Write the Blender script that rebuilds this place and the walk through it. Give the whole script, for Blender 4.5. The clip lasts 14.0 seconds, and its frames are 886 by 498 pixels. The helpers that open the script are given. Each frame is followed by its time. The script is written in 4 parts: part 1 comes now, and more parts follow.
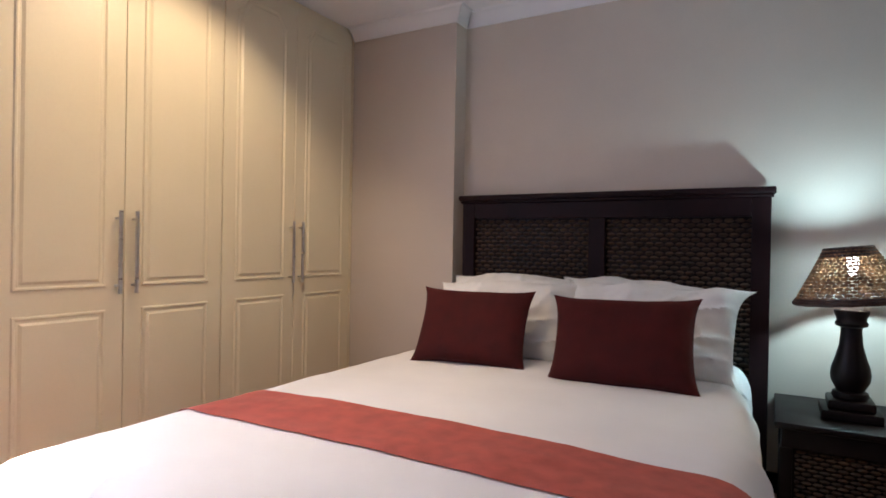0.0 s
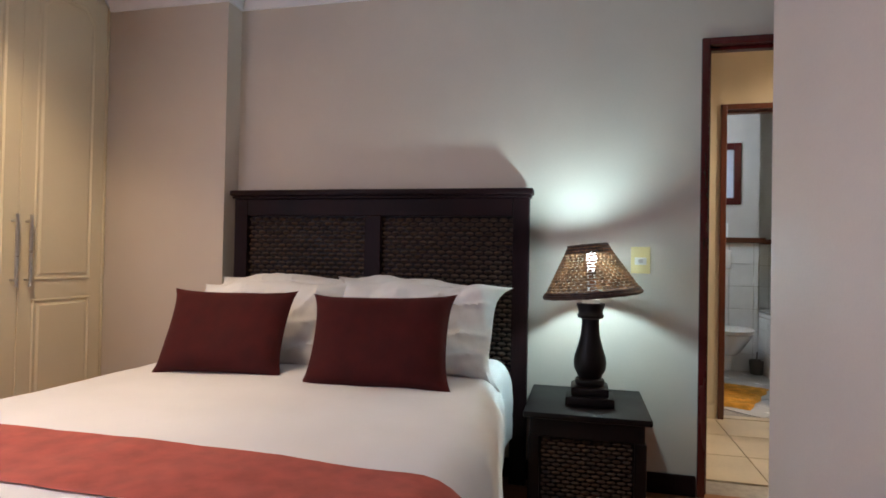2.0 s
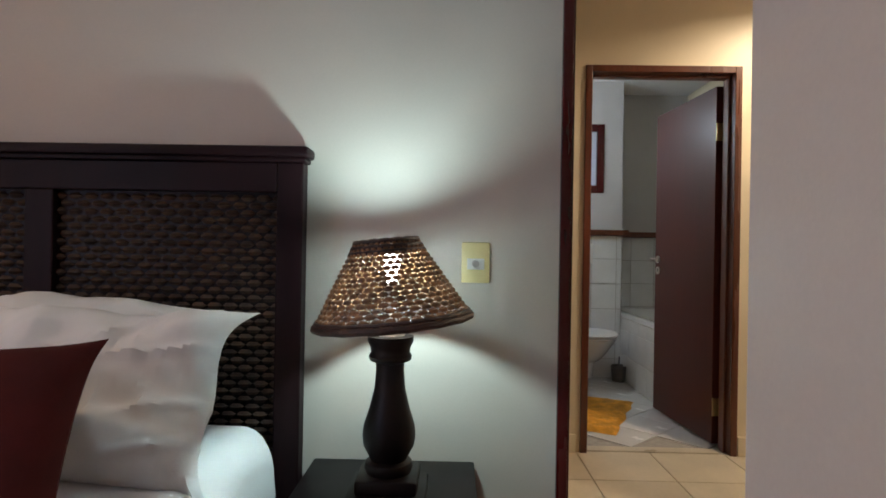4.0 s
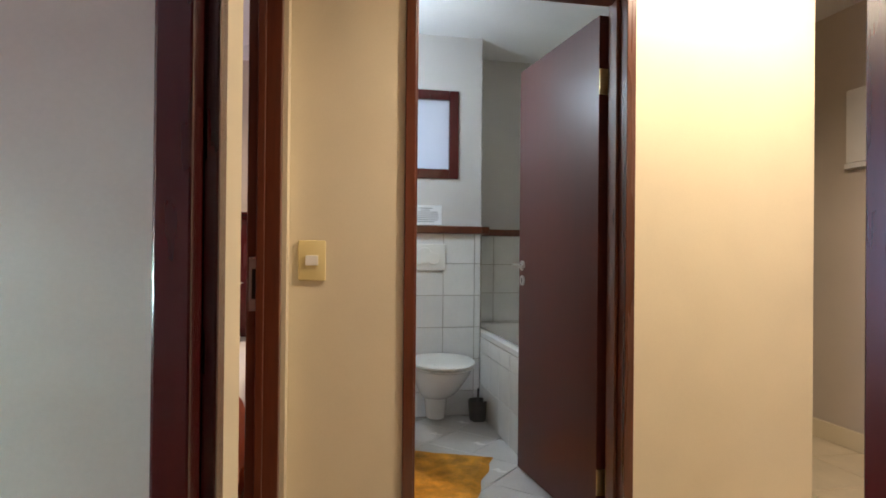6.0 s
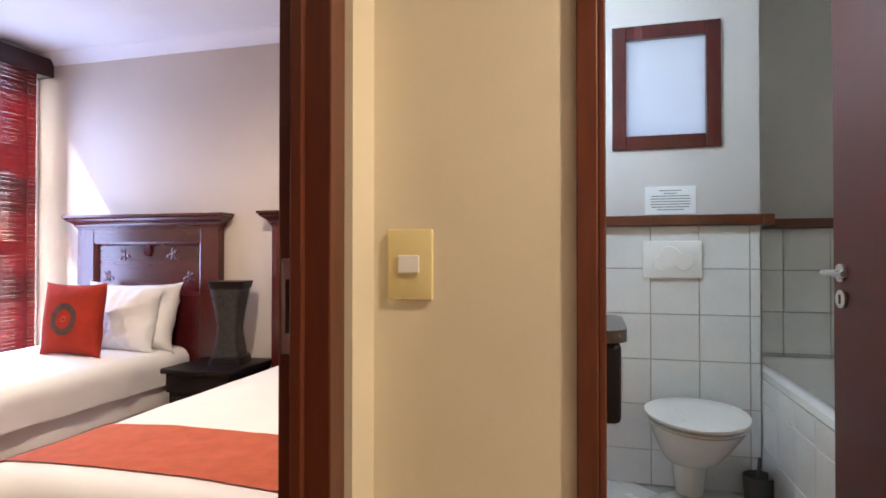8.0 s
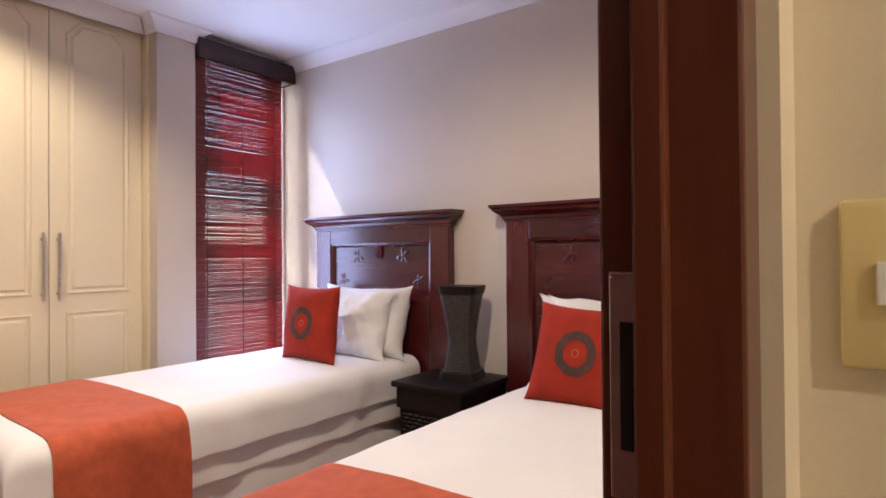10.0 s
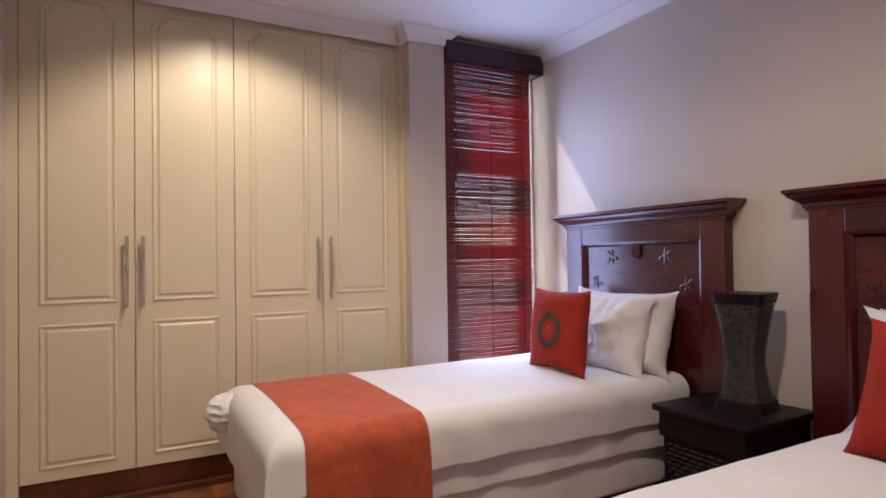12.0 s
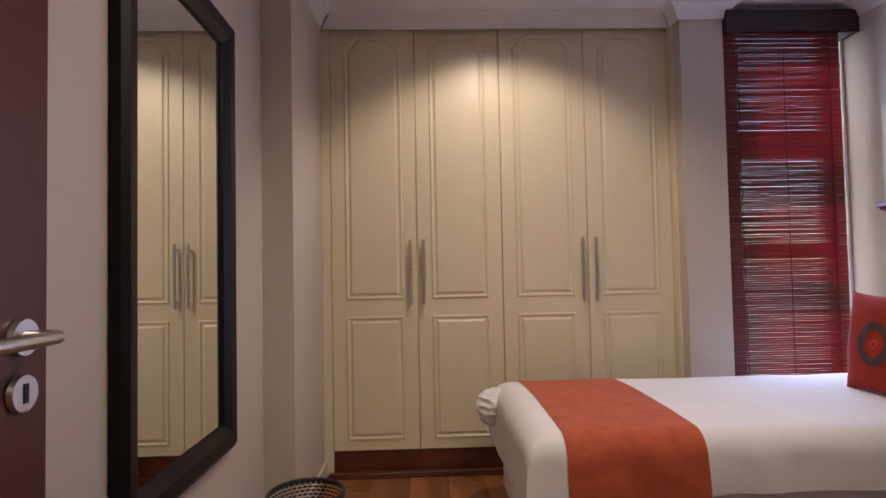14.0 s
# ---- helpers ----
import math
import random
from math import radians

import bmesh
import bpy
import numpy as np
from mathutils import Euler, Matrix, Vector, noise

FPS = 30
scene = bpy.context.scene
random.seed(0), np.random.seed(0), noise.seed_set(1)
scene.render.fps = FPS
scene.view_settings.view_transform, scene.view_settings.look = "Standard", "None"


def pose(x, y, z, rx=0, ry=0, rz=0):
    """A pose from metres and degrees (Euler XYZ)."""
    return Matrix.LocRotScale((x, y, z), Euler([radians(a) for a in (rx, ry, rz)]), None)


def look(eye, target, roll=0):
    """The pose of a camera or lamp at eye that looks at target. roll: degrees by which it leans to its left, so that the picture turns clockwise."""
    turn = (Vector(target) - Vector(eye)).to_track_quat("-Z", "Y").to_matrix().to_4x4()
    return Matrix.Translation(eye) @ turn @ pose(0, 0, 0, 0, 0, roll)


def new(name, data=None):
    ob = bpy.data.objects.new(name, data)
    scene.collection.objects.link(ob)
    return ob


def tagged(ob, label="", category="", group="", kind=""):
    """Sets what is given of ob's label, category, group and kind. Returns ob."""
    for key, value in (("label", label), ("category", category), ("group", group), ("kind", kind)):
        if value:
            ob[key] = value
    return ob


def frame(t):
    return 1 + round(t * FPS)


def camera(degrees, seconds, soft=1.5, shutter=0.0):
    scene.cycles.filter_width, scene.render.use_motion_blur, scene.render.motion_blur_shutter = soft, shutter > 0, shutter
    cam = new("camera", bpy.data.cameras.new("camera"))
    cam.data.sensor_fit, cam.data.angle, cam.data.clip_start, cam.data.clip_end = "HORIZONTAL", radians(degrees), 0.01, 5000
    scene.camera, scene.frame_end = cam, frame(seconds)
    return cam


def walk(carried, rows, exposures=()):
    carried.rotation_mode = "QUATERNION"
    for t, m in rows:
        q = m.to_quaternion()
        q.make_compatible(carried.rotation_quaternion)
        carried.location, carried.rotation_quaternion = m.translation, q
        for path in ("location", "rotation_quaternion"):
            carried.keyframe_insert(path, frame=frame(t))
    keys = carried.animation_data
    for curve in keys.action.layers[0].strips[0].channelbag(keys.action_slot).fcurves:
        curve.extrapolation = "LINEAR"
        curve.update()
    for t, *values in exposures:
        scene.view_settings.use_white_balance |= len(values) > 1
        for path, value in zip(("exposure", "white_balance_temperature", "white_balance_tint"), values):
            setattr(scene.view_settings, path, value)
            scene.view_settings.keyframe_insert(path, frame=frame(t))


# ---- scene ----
cam = camera(74.8, 14.0, soft=1.7)
PATH = [
    (0, (0.121, 0.509, 1.082), (-0.876, 2.243, 1.072), 1.0),
    (0.5, (0.262, 0.608, 1.078), (-0.687, 2.369, 1.074), 1.0),
    (1, (0.300, 0.642, 1.060), (-0.495, 2.477, 1.072), 1.1),
    (1.5, (0.290, 0.655, 1.040), (-0.311, 2.562, 1.065), 1.1),
    (2, (0.333, 0.731, 1.042), (-0.129, 2.677, 1.07), 1.1),
    (2.5, (0.385, 0.934, 1.045), (0.016, 2.899, 1.078), 0.9),
    (3, (0.414, 1.168, 1.067), (0.171, 3.153, 1.086), 0.8),
    (3.5, (0.469, 1.485, 1.069), (0.346, 3.481, 1.087), 0.8),
    (4, (0.531, 1.773, 1.079), (0.497, 3.773, 1.085), 1.0),
    (4.6, (0.595, 2.09, 1.090), (0.665, 4.09, 1.098), 0.9),
    (5.2, (0.675, 2.43, 1.100), (0.855, 4.42, 1.108), 0.7),
    (5.8, (0.91, 2.84, 1.108), (1.21, 4.82, 1.117), 0.6),
    (6.3, (1.12, 3.17, 1.112), (1.564, 5.12, 1.123), 0.5),
    (6.5, (1.19, 3.263, 1.108), (1.628, 5.214, 1.119), 0.5),
    (7, (1.317, 3.51, 1.102), (1.646, 5.483, 1.118), 0.2),
    (7.5, (1.317, 3.734, 1.090), (1.228, 5.732, 1.110), -0.1),
    (8, (1.268, 3.898, 1.095), (0.758, 5.832, 1.117), -0.0),
    (8.5, (1.193, 4.017, 1.1), (0.42, 5.862, 1.114), 0.0),
    (8.7, (1.165, 4.06, 1.102), (0.301, 5.864, 1.114), -0.1),
    (9.4, (1.03, 4.23, 1.104), (0.03, 5.96, 1.118), -0.3),
    (10.2, (0.87, 4.40, 1.102), (-0.37, 5.97, 1.126), -0.5),
    (11, (0.768, 4.50, 1.099), (-0.67, 5.89, 1.13), -0.6),
    (11.5, (0.755, 4.57, 1.1), (-0.864, 5.744, 1.137), -0.7),
    (12, (0.738, 4.60, 1.105), (-1.021, 5.553, 1.137), -0.8),
    (12.5, (0.728, 4.635, 1.100), (-1.139, 5.353, 1.140), -1.0),
    (13, (0.71, 4.655, 1.085), (-1.229, 5.141, 1.141), -1.0),
    (13.5, (0.704, 4.658, 1.078), (-1.276, 4.929, 1.142), -1.1),
    (14, (0.693, 4.66, 1.070), (-1.304, 4.726, 1.142), -1.1),
]
EXPOSURES = [
    (0, 1.88, 6300, 14), (1.5, 2.07, 6500, 14), (3, 2.02, 6850, 14), (4, 1.78, 6850, 14), (5.3, 1.85, 6700, 15), (6.3, 2.66, 6500, 12), (7.5, 2.74, 6400, 13),
    (8.7, 2.46, 6250, 14), (11, 2.13, 6250, 15), (12, 1.78, 6100, 15), (12.5, 1.53, 6150, 17), (13, 1.43, 6200, 19), (14, 1.36, 6150, 18)]
walk(cam, [(t, look(eye, target, roll)) for t, eye, target, roll in PATH], EXPOSURES)

# ---- world, sun and lamps ----
SUN = Vector((1.0, 0.15, -1.44)).normalized()
world = bpy.data.worlds.new("sky")
scene.world = world
world.use_nodes = True
wn = world.node_tree
sky = wn.nodes.new("ShaderNodeTexSky")
sky.sky_type, sky.sun_disc = "NISHITA", False
sky.sun_elevation = math.asin(-SUN.z)
sky.sun_rotation = math.atan2(-SUN.x, -SUN.y)
wn.links.new(sky.outputs[0], wn.nodes["Background"].inputs[0])
wn.nodes["Background"].inputs[1].default_value = 0.12
sun_data = bpy.data.lights.new("sun", "SUN")
sun_data.energy, sun_data.angle, sun_data.color = 5.0, radians(0.5), (1.0, 0.95, 0.88)
new("sun", sun_data).matrix_world = look((0, 0, 10), Vector((0, 0, 10)) + SUN)


def area(name, eye, target, w, h, watts, color):
    d = bpy.data.lights.new(name, "AREA")
    d.shape, d.size, d.size_y, d.energy, d.color = "RECTANGLE", w, h, watts / 4, color
    o = new(name, d)
    o.matrix_world = look(eye, target)
    return o


def spot(name, eye, target, watts, color, size=80, blend=0.5, radius=0.03):
    d = bpy.data.lights.new(name, "SPOT")
    d.energy, d.color, d.spot_size, d.spot_blend, d.shadow_soft_size = watts / 4, color, radians(size), blend, radius
    o = new(name, d)
    o.matrix_world = look(eye, target)
    return o


def bulb(name, at, watts, color, radius=0.03):
    d = bpy.data.lights.new(name, "POINT")
    d.energy, d.color, d.shadow_soft_size = watts / 4, color, radius
    o = new(name, d)
    o.location = at
    return o


WARM, AMBER, DAY, COOL = (1.0, 0.83, 0.615), (1.0, 0.77, 0.50), (0.50, 0.62, 1.0), (0.60, 0.93, 1.0)
# lamps added just inside the windows to strengthen the daylight
area("daylight_fill", (-2.25, 0.82, 1.25), (0, 0.82, 1.1), 0.65, 1.8, 27, DAY)
area("daylight_fill", (-2.18, 6.52, 1.25), (0, 6.2, 1.3), 0.45, 1.6, 19, DAY)
spot("downlight_or_fill", (-1.50, 2.12, 2.42), (-2.20, 2.05, 0.5), 59, AMBER, 116, 0.5)
spot("downlight_or_fill", (-1.62, 5.05, 2.42), (-2.39, 5.05, 0.4), 68, WARM, 114, 0.5)
# the next two are wide fills added to lift the bedrooms, without fittings
spot("downlight_or_fill", (-1.1, 1.7, 2.42), (-1.2, 1.8, 0), 40, AMBER, 165, 0.8)
spot("downlight_or_fill", (-0.25, 5.45, 2.42), (-0.25, 5.45, 0), 104, WARM, 165, 0.7)
spot("downlight_or_fill", (2.45, 4.3, 2.53), (2.45, 4.35, 0), 102, WARM, 160, 0.6)
# unseen cool light, its place assumed high on the bathroom's left
bulb("unseen_bath_light", (1.04, 6.12, 2.05), 20, (0.66, 0.83, 1.0), 0.06)
bulb("lamp_light", (0.378, 3.235, 1.056), 19, COOL, 0.025)


# ---- materials ----
def material(name, color, rough=0.5, metal=0.0, vary=0.08, scale=6.0, fine=120.0, bump=0.05, stretch=(1, 1, 1), dark=None, coat=0.0, rand=0.0, spec=0.5):
    m = bpy.data.materials.new(name)
    m.use_nodes = True
    nt = m.node_tree
    N, L = nt.nodes, nt.links
    b = N["Principled BSDF"]
    tc = N.new("ShaderNodeTexCoord")
    mp = N.new("ShaderNodeMapping")
    mp.inputs["Scale"].default_value = stretch
    L.new(tc.outputs["Object"], mp.inputs[0])
    n1, n2 = N.new("ShaderNodeTexNoise"), N.new("ShaderNodeTexNoise")
    n1.inputs["Scale"].default_value, n1.inputs["Detail"].default_value = scale, 5
    n2.inputs["Scale"].default_value, n2.inputs["Detail"].default_value = fine, 3
    for n in (n1, n2):
        L.new(mp.outputs[0], n.inputs["Vector"])
    mix = N.new("ShaderNodeMix")
    mix.data_type = "RGBA"
    c = Vector(color)
    d = Vector(dark) if dark else c * (1 - 2.2 * vary)
    mix.inputs["A"].default_value = (*d, 1)
    mix.inputs["B"].default_value = (*[min(1, v) for v in c * (1 + vary)], 1)
    add = N.new("ShaderNodeMath")
    add.operation = "MULTIPLY_ADD"
    L.new(n2.outputs[0], add.inputs[0])
    add.inputs[1].default_value = 0.35
    ramp = N.new("ShaderNodeMapRange")
    ramp.inputs[1].default_value, ramp.inputs[2].default_value = 0.42, 0.88
    L.new(n1.outputs[0], add.inputs[2])
    L.new(add.outputs[0], ramp.inputs[0])
    L.new(ramp.outputs[0], mix.inputs["Factor"])
    out = mix.outputs["Result"]
    if rand:
        info, hsv, mr = N.new("ShaderNodeObjectInfo"), N.new("ShaderNodeHueSaturation"), N.new("ShaderNodeMapRange")
        mr.inputs[3].default_value, mr.inputs[4].default_value = 1 - rand, 1 + rand
        L.new(info.outputs["Random"], mr.inputs[0])
        L.new(mr.outputs[0], hsv.inputs["Value"])
        L.new(out, hsv.inputs["Color"])
        out = hsv.outputs[0]
    L.new(out, b.inputs["Base Color"])
    rr = N.new("ShaderNodeMapRange")
    rr.inputs[3].default_value, rr.inputs[4].default_value = max(0, rough - 0.08), min(1, rough + 0.08)
    L.new(n1.outputs[0], rr.inputs[0])
    L.new(rr.outputs[0], b.inputs["Roughness"])
    b.inputs["Metallic"].default_value = metal
    b.inputs["Coat Weight"].default_value = coat
    b.inputs["Coat Roughness"].default_value = 0.2
    b.inputs["Specular IOR Level"].default_value = spec
    if bump:
        bp = N.new("ShaderNodeBump")
        bp.inputs["Strength"].default_value, bp.inputs["Distance"].default_value = bump, 0.01
        L.new(add.outputs[0], bp.inputs["Height"])
        L.new(bp.outputs[0], b.inputs["Normal"])
    return m


PAINT = material("wall_paint", (0.55, 0.488, 0.425), 0.55, vary=0.035, scale=1.8, fine=220, bump=0.06, spec=0.35)
PAINT_HALL = material("hall_paint", (0.70, 0.62, 0.465), 0.45, vary=0.03, scale=2.5, fine=220, bump=0.05)
PAINT_BATH = material("bath_paint", (0.52, 0.50, 0.49), 0.55, vary=0.03, scale=2.5, fine=220, bump=0.04)
WHITE = material("ceiling_paint", (0.74, 0.74, 0.76), 0.7, vary=0.02, scale=3, fine=150, bump=0.03)
CREAM = material("cream_foil", (0.70, 0.62, 0.45), 0.38, vary=0.02, scale=2, fine=90, bump=0.015)
MAHOGANY = material("mahogany", (0.070, 0.0065, 0.007), 0.26, vary=0.25, scale=5, fine=60, bump=0.03, stretch=(1, 1, 0.12), coat=0.3)
MAHOGANY_H = material("mahogany_across", (0.070, 0.0065, 0.007), 0.26, vary=0.25, scale=5, fine=60, bump=0.03, stretch=(0.12, 1, 1), coat=0.3)
DOORWOOD = material("door_veneer", (0.085, 0.020, 0.016), 0.36, vary=0.10, scale=4, fine=70, bump=0.02, stretch=(1, 1, 0.08), coat=0.0, spec=0.36)
FRAMEWOOD = material("frame_hardwood", (0.12, 0.030, 0.012), 0.3, vary=0.25, scale=5, fine=80, bump=0.03, stretch=(1, 1, 0.1), coat=0.3)
DARKWOOD = material("dark_stain", (0.012, 0.0035, 0.0045), 0.5, vary=0.25, scale=6, fine=70, bump=0.04, stretch=(1, 1, 0.15), spec=0.14)
PELMET = material("pelmet_stain", (0.030, 0.007, 0.009), 0.4, vary=0.15, scale=5, fine=70, bump=0.01, stretch=(1, 0.1, 1))
SHADE_RIM = material("shade_rim_cane", (0.045, 0.018, 0.012), 0.55, vary=0.4, scale=30, fine=300, bump=0.2)
EBONY = material("ebony_stain", (0.008, 0.0045, 0.005), 0.45, vary=0.25, scale=6, fine=70, bump=0.05, spec=0.25)
CANE = material("woven_cane", (0.055, 0.027, 0.014), 0.5, vary=0.4, scale=30, fine=300, bump=0.2)
CANE_SHADE = material("shade_cane", (0.20, 0.09, 0.035), 0.55, vary=0.4, scale=30, fine=300, bump=0.2)
BLACKWEAVE = material("black_weave", (0.014, 0.012, 0.012), 0.4, vary=0.4, scale=40, fine=300, bump=0.2)
SILVERWEAVE = material("glitter_weave", (0.10, 0.085, 0.075), 0.35, vary=0.45, scale=60, fine=400, bump=0.4, metal=0.5, dark=(0.01, 0.009, 0.009))
LINEN = material("white_cotton", (0.74, 0.725, 0.715), 0.85, vary=0.03, scale=3, fine=420, bump=0.08)
SHEET = material("pillow_cotton", (0.76, 0.75, 0.73), 0.85, vary=0.03, scale=5, fine=420, bump=0.08)
MAROON = material("maroon_cotton", (0.055, 0.0065, 0.006), 0.85, vary=0.15, scale=14, fine=500, bump=0.15, spec=0.2)
RUST = material("rust_velvet", (0.40, 0.078, 0.058), 0.75, vary=0.14, scale=20, fine=300, bump=0.12, spec=0.2)
ORANGE = material("orange_throw", (0.46, 0.098, 0.045), 0.85, vary=0.10, scale=26, fine=300, bump=0.15, spec=0.2)
REDCUSH = material("red_cotton", (0.31, 0.027, 0.014), 0.85, vary=0.1, scale=10, fine=400, bump=0.12, spec=0.2)
BROWNPRINT = material("brown_print", (0.07, 0.03, 0.022), 0.85, vary=0.2, scale=30, fine=300, bump=0.1)
STEEL = material("brushed_steel", (0.62, 0.60, 0.57), 0.3, metal=1.0, vary=0.05, scale=8, fine=200, bump=0.02, stretch=(1, 1, 8))
BRASS = material("brass", (0.66, 0.52, 0.28), 0.35, metal=1.0, vary=0.08, bump=0.02)
IVORY = material("ivory_plastic", (0.72, 0.60, 0.30), 0.35, vary=0.03, bump=0.0)
WHITEPLASTIC = material("white_plastic", (0.78, 0.77, 0.74), 0.3, vary=0.02, bump=0.0)
PORCELAIN = material("porcelain", (0.80, 0.80, 0.80), 0.1, vary=0.01, bump=0.0, coat=0.4)
TILE = material("glazed_tile", (0.74, 0.74, 0.73), 0.18, vary=0.03, scale=4, fine=60, bump=0.01, rand=0.04)
TILE_FLOOR = material("floor_tile", (0.72, 0.71, 0.69), 0.25, vary=0.04, scale=4, fine=60, bump=0.02, rand=0.04)
TILE_HALL = material("hall_tile", (0.62, 0.54, 0.40), 0.3, vary=0.06, scale=4, fine=60, bump=0.02, rand=0.04)
GROUT = material("grout", (0.42, 0.39, 0.35), 0.9, vary=0.1, scale=30, fine=200, bump=0.1)
PLANK = material("plank", (0.30, 0.115, 0.040), 0.3, vary=0.3, scale=4, fine=45, bump=0.03, stretch=(0.12, 1, 1), rand=0.12, coat=0.2)
SLAT = material("blind_wood", (0.15, 0.035, 0.032), 0.5, vary=0.25, scale=9, fine=80, bump=0.05, stretch=(1, 0.15, 1), rand=0.2)
_o = SLAT.node_tree.nodes
_tr, _mx = _o.new("ShaderNodeBsdfTranslucent"), _o.new("ShaderNodeMixShader")
_tr.inputs[0].default_value, _mx.inputs[0].default_value = (0.44, 0.06, 0.085, 1), 0.36
SLAT.node_tree.links.new(_o["Principled BSDF"].outputs[0], _mx.inputs[1])
SLAT.node_tree.links.new(_tr.outputs[0], _mx.inputs[2])
SLAT.node_tree.links.new(_mx.outputs[0], _o["Material Output"].inputs[0])
RUBBERGREY = material("grey_plastic", (0.10, 0.095, 0.095), 0.4, vary=0.1, bump=0.02)
MATRUG = material("orange_pile", (0.72, 0.33, 0.035), 0.95, vary=0.2, scale=14, fine=200, bump=0.7)
PAPER = material("paper", (0.78, 0.80, 0.82), 0.7, vary=0.02, bump=0.0)
INK = material("ink", (0.16, 0.17, 0.19), 0.7, vary=0.05, bump=0.0)
BLACK = material("black_hole", (0.006, 0.006, 0.006), 0.6, vary=0.1, bump=0.0)
SOIL = material("paved_yard", (0.25, 0.22, 0.19), 0.9, vary=0.2, scale=2, fine=60, bump=0.2)
WOODTOP = material("stone_top", (0.06, 0.045, 0.035), 0.25, vary=0.2, scale=40, fine=200, bump=0.01)


def simple(name, build):
    m = bpy.data.materials.new(name)
    m.use_nodes = True
    build(m.node_tree, m.node_tree.nodes["Principled BSDF"])
    return m


def _mirror(nt, b):
    b.inputs["Base Color"].default_value = (0.86, 0.88, 0.87, 1)
    b.inputs["Metallic"].default_value, b.inputs["Roughness"].default_value = 1.0, 0.01


def _glass(nt, b):
    b.inputs["Transmission Weight"].default_value, b.inputs["Roughness"].default_value = 1.0, 0.0
    b.inputs["IOR"].default_value = 1.45


def _frost(nt, b):
    out = nt.nodes["Material Output"]
    tr, mx, df = nt.nodes.new("ShaderNodeBsdfTranslucent"), nt.nodes.new("ShaderNodeMixShader"), nt.nodes.new("ShaderNodeNewGeometry")
    tr.inputs[0].default_value = (0.66, 0.71, 0.78, 1)
    b.inputs["Base Color"].default_value, b.inputs["Roughness"].default_value = (0.5, 0.53, 0.58, 1), 0.25
    mx.inputs[0].default_value = 0.75
    nt.links.new(b.outputs[0], mx.inputs[1])
    nt.links.new(tr.outputs[0], mx.inputs[2])
    nt.links.new(mx.outputs[0], out.inputs[0])


def _bulb(nt, b):
    b.inputs["Emission Color"].default_value, b.inputs["Emission Strength"].default_value = (0.85, 0.96, 1.0, 1), 6.0


for _m in (RUST, ORANGE, MAROON):
    _b = _m.node_tree.nodes["Principled BSDF"]
    _b.inputs["Sheen Weight"].default_value, _b.inputs["Sheen Roughness"].default_value = 0.35 if _m is not MAROON else 0.1, 0.4
    _b.inputs["Sheen Tint"].default_value = (1.0, 0.55, 0.4, 1) if _m is not MAROON else (0.6, 0.2, 0.15, 1)


MIRROR, GLASS, FROST, GLOW = simple("mirror_glass", _mirror), simple("window_glass", _glass), simple("frosted_glass", _frost), simple("lit_bulb", _bulb)


# ---- building helpers ----
def box(bm, x0, x1, y0, y1, z0, z1, bev=0.0):
    m = Matrix.Translation(((x0 + x1) / 2, (y0 + y1) / 2, (z0 + z1) / 2)) @ Matrix.Diagonal((abs(x1 - x0), abs(y1 - y0), abs(z1 - z0), 1))
    vs = bmesh.ops.create_cube(bm, size=1, matrix=m)["verts"]
    if bev:
        es = list({e for v in vs for e in v.link_edges})
        bmesh.ops.bevel(bm, geom=es, offset=bev, segments=2, affect="EDGES", profile=0.5)
    return vs


def boxes(*bs, bev=0.0):
    bm = bmesh.new()
    for b in bs:
        box(bm, *b, bev=bev)
    return bm


def mesh_of(name, bm, mat, smooth=False):
    me = bpy.data.meshes.new(name)
    bmesh.ops.recalc_face_normals(bm, faces=bm.faces)
    bm.to_mesh(me)
    bm.free()
    me.materials.append(mat)
    if smooth:
        me.shade_smooth()
        me.set_sharp_from_angle(angle=radians(42))
    return me


def part(name, bm, mat, parent=None, label="", smooth=False):
    ob = new(name, mesh_of(name, bm, mat, smooth))
    ob.parent = parent
    if label:
        tagged(ob, label)
    return ob


def structure(name, bm, mat, label, category, smooth=False):
    return tagged(part(name, bm, mat, None, "", smooth), label, category, kind="structure")


def thing(name, at, label, category, group="", rz=0.0):
    ob = new(name)
    ob.empty_display_size = 0.05
    ob.matrix_basis = pose(*at, 0, 0, rz)
    return tagged(ob, label, category, group)


def lathe(bm, prof, seg=32, cx=0.0, cy=0.0):
    rings = []
    for r, z in prof:
        rings.append([bm.verts.new((cx + r * math.cos(2 * math.pi * i / seg), cy + r * math.sin(2 * math.pi * i / seg), z)) for i in range(seg)])
    for a, b in zip(rings, rings[1:]):
        for i in range(seg):
            j = (i + 1) % seg
            bm.faces.new((a[i], a[j], b[j], b[i]))
    if prof[0][0] > 1e-4:
        bm.faces.new(list(reversed(rings[0])))
    if prof[-1][0] > 1e-4:
        bm.faces.new(rings[-1])
    return bm


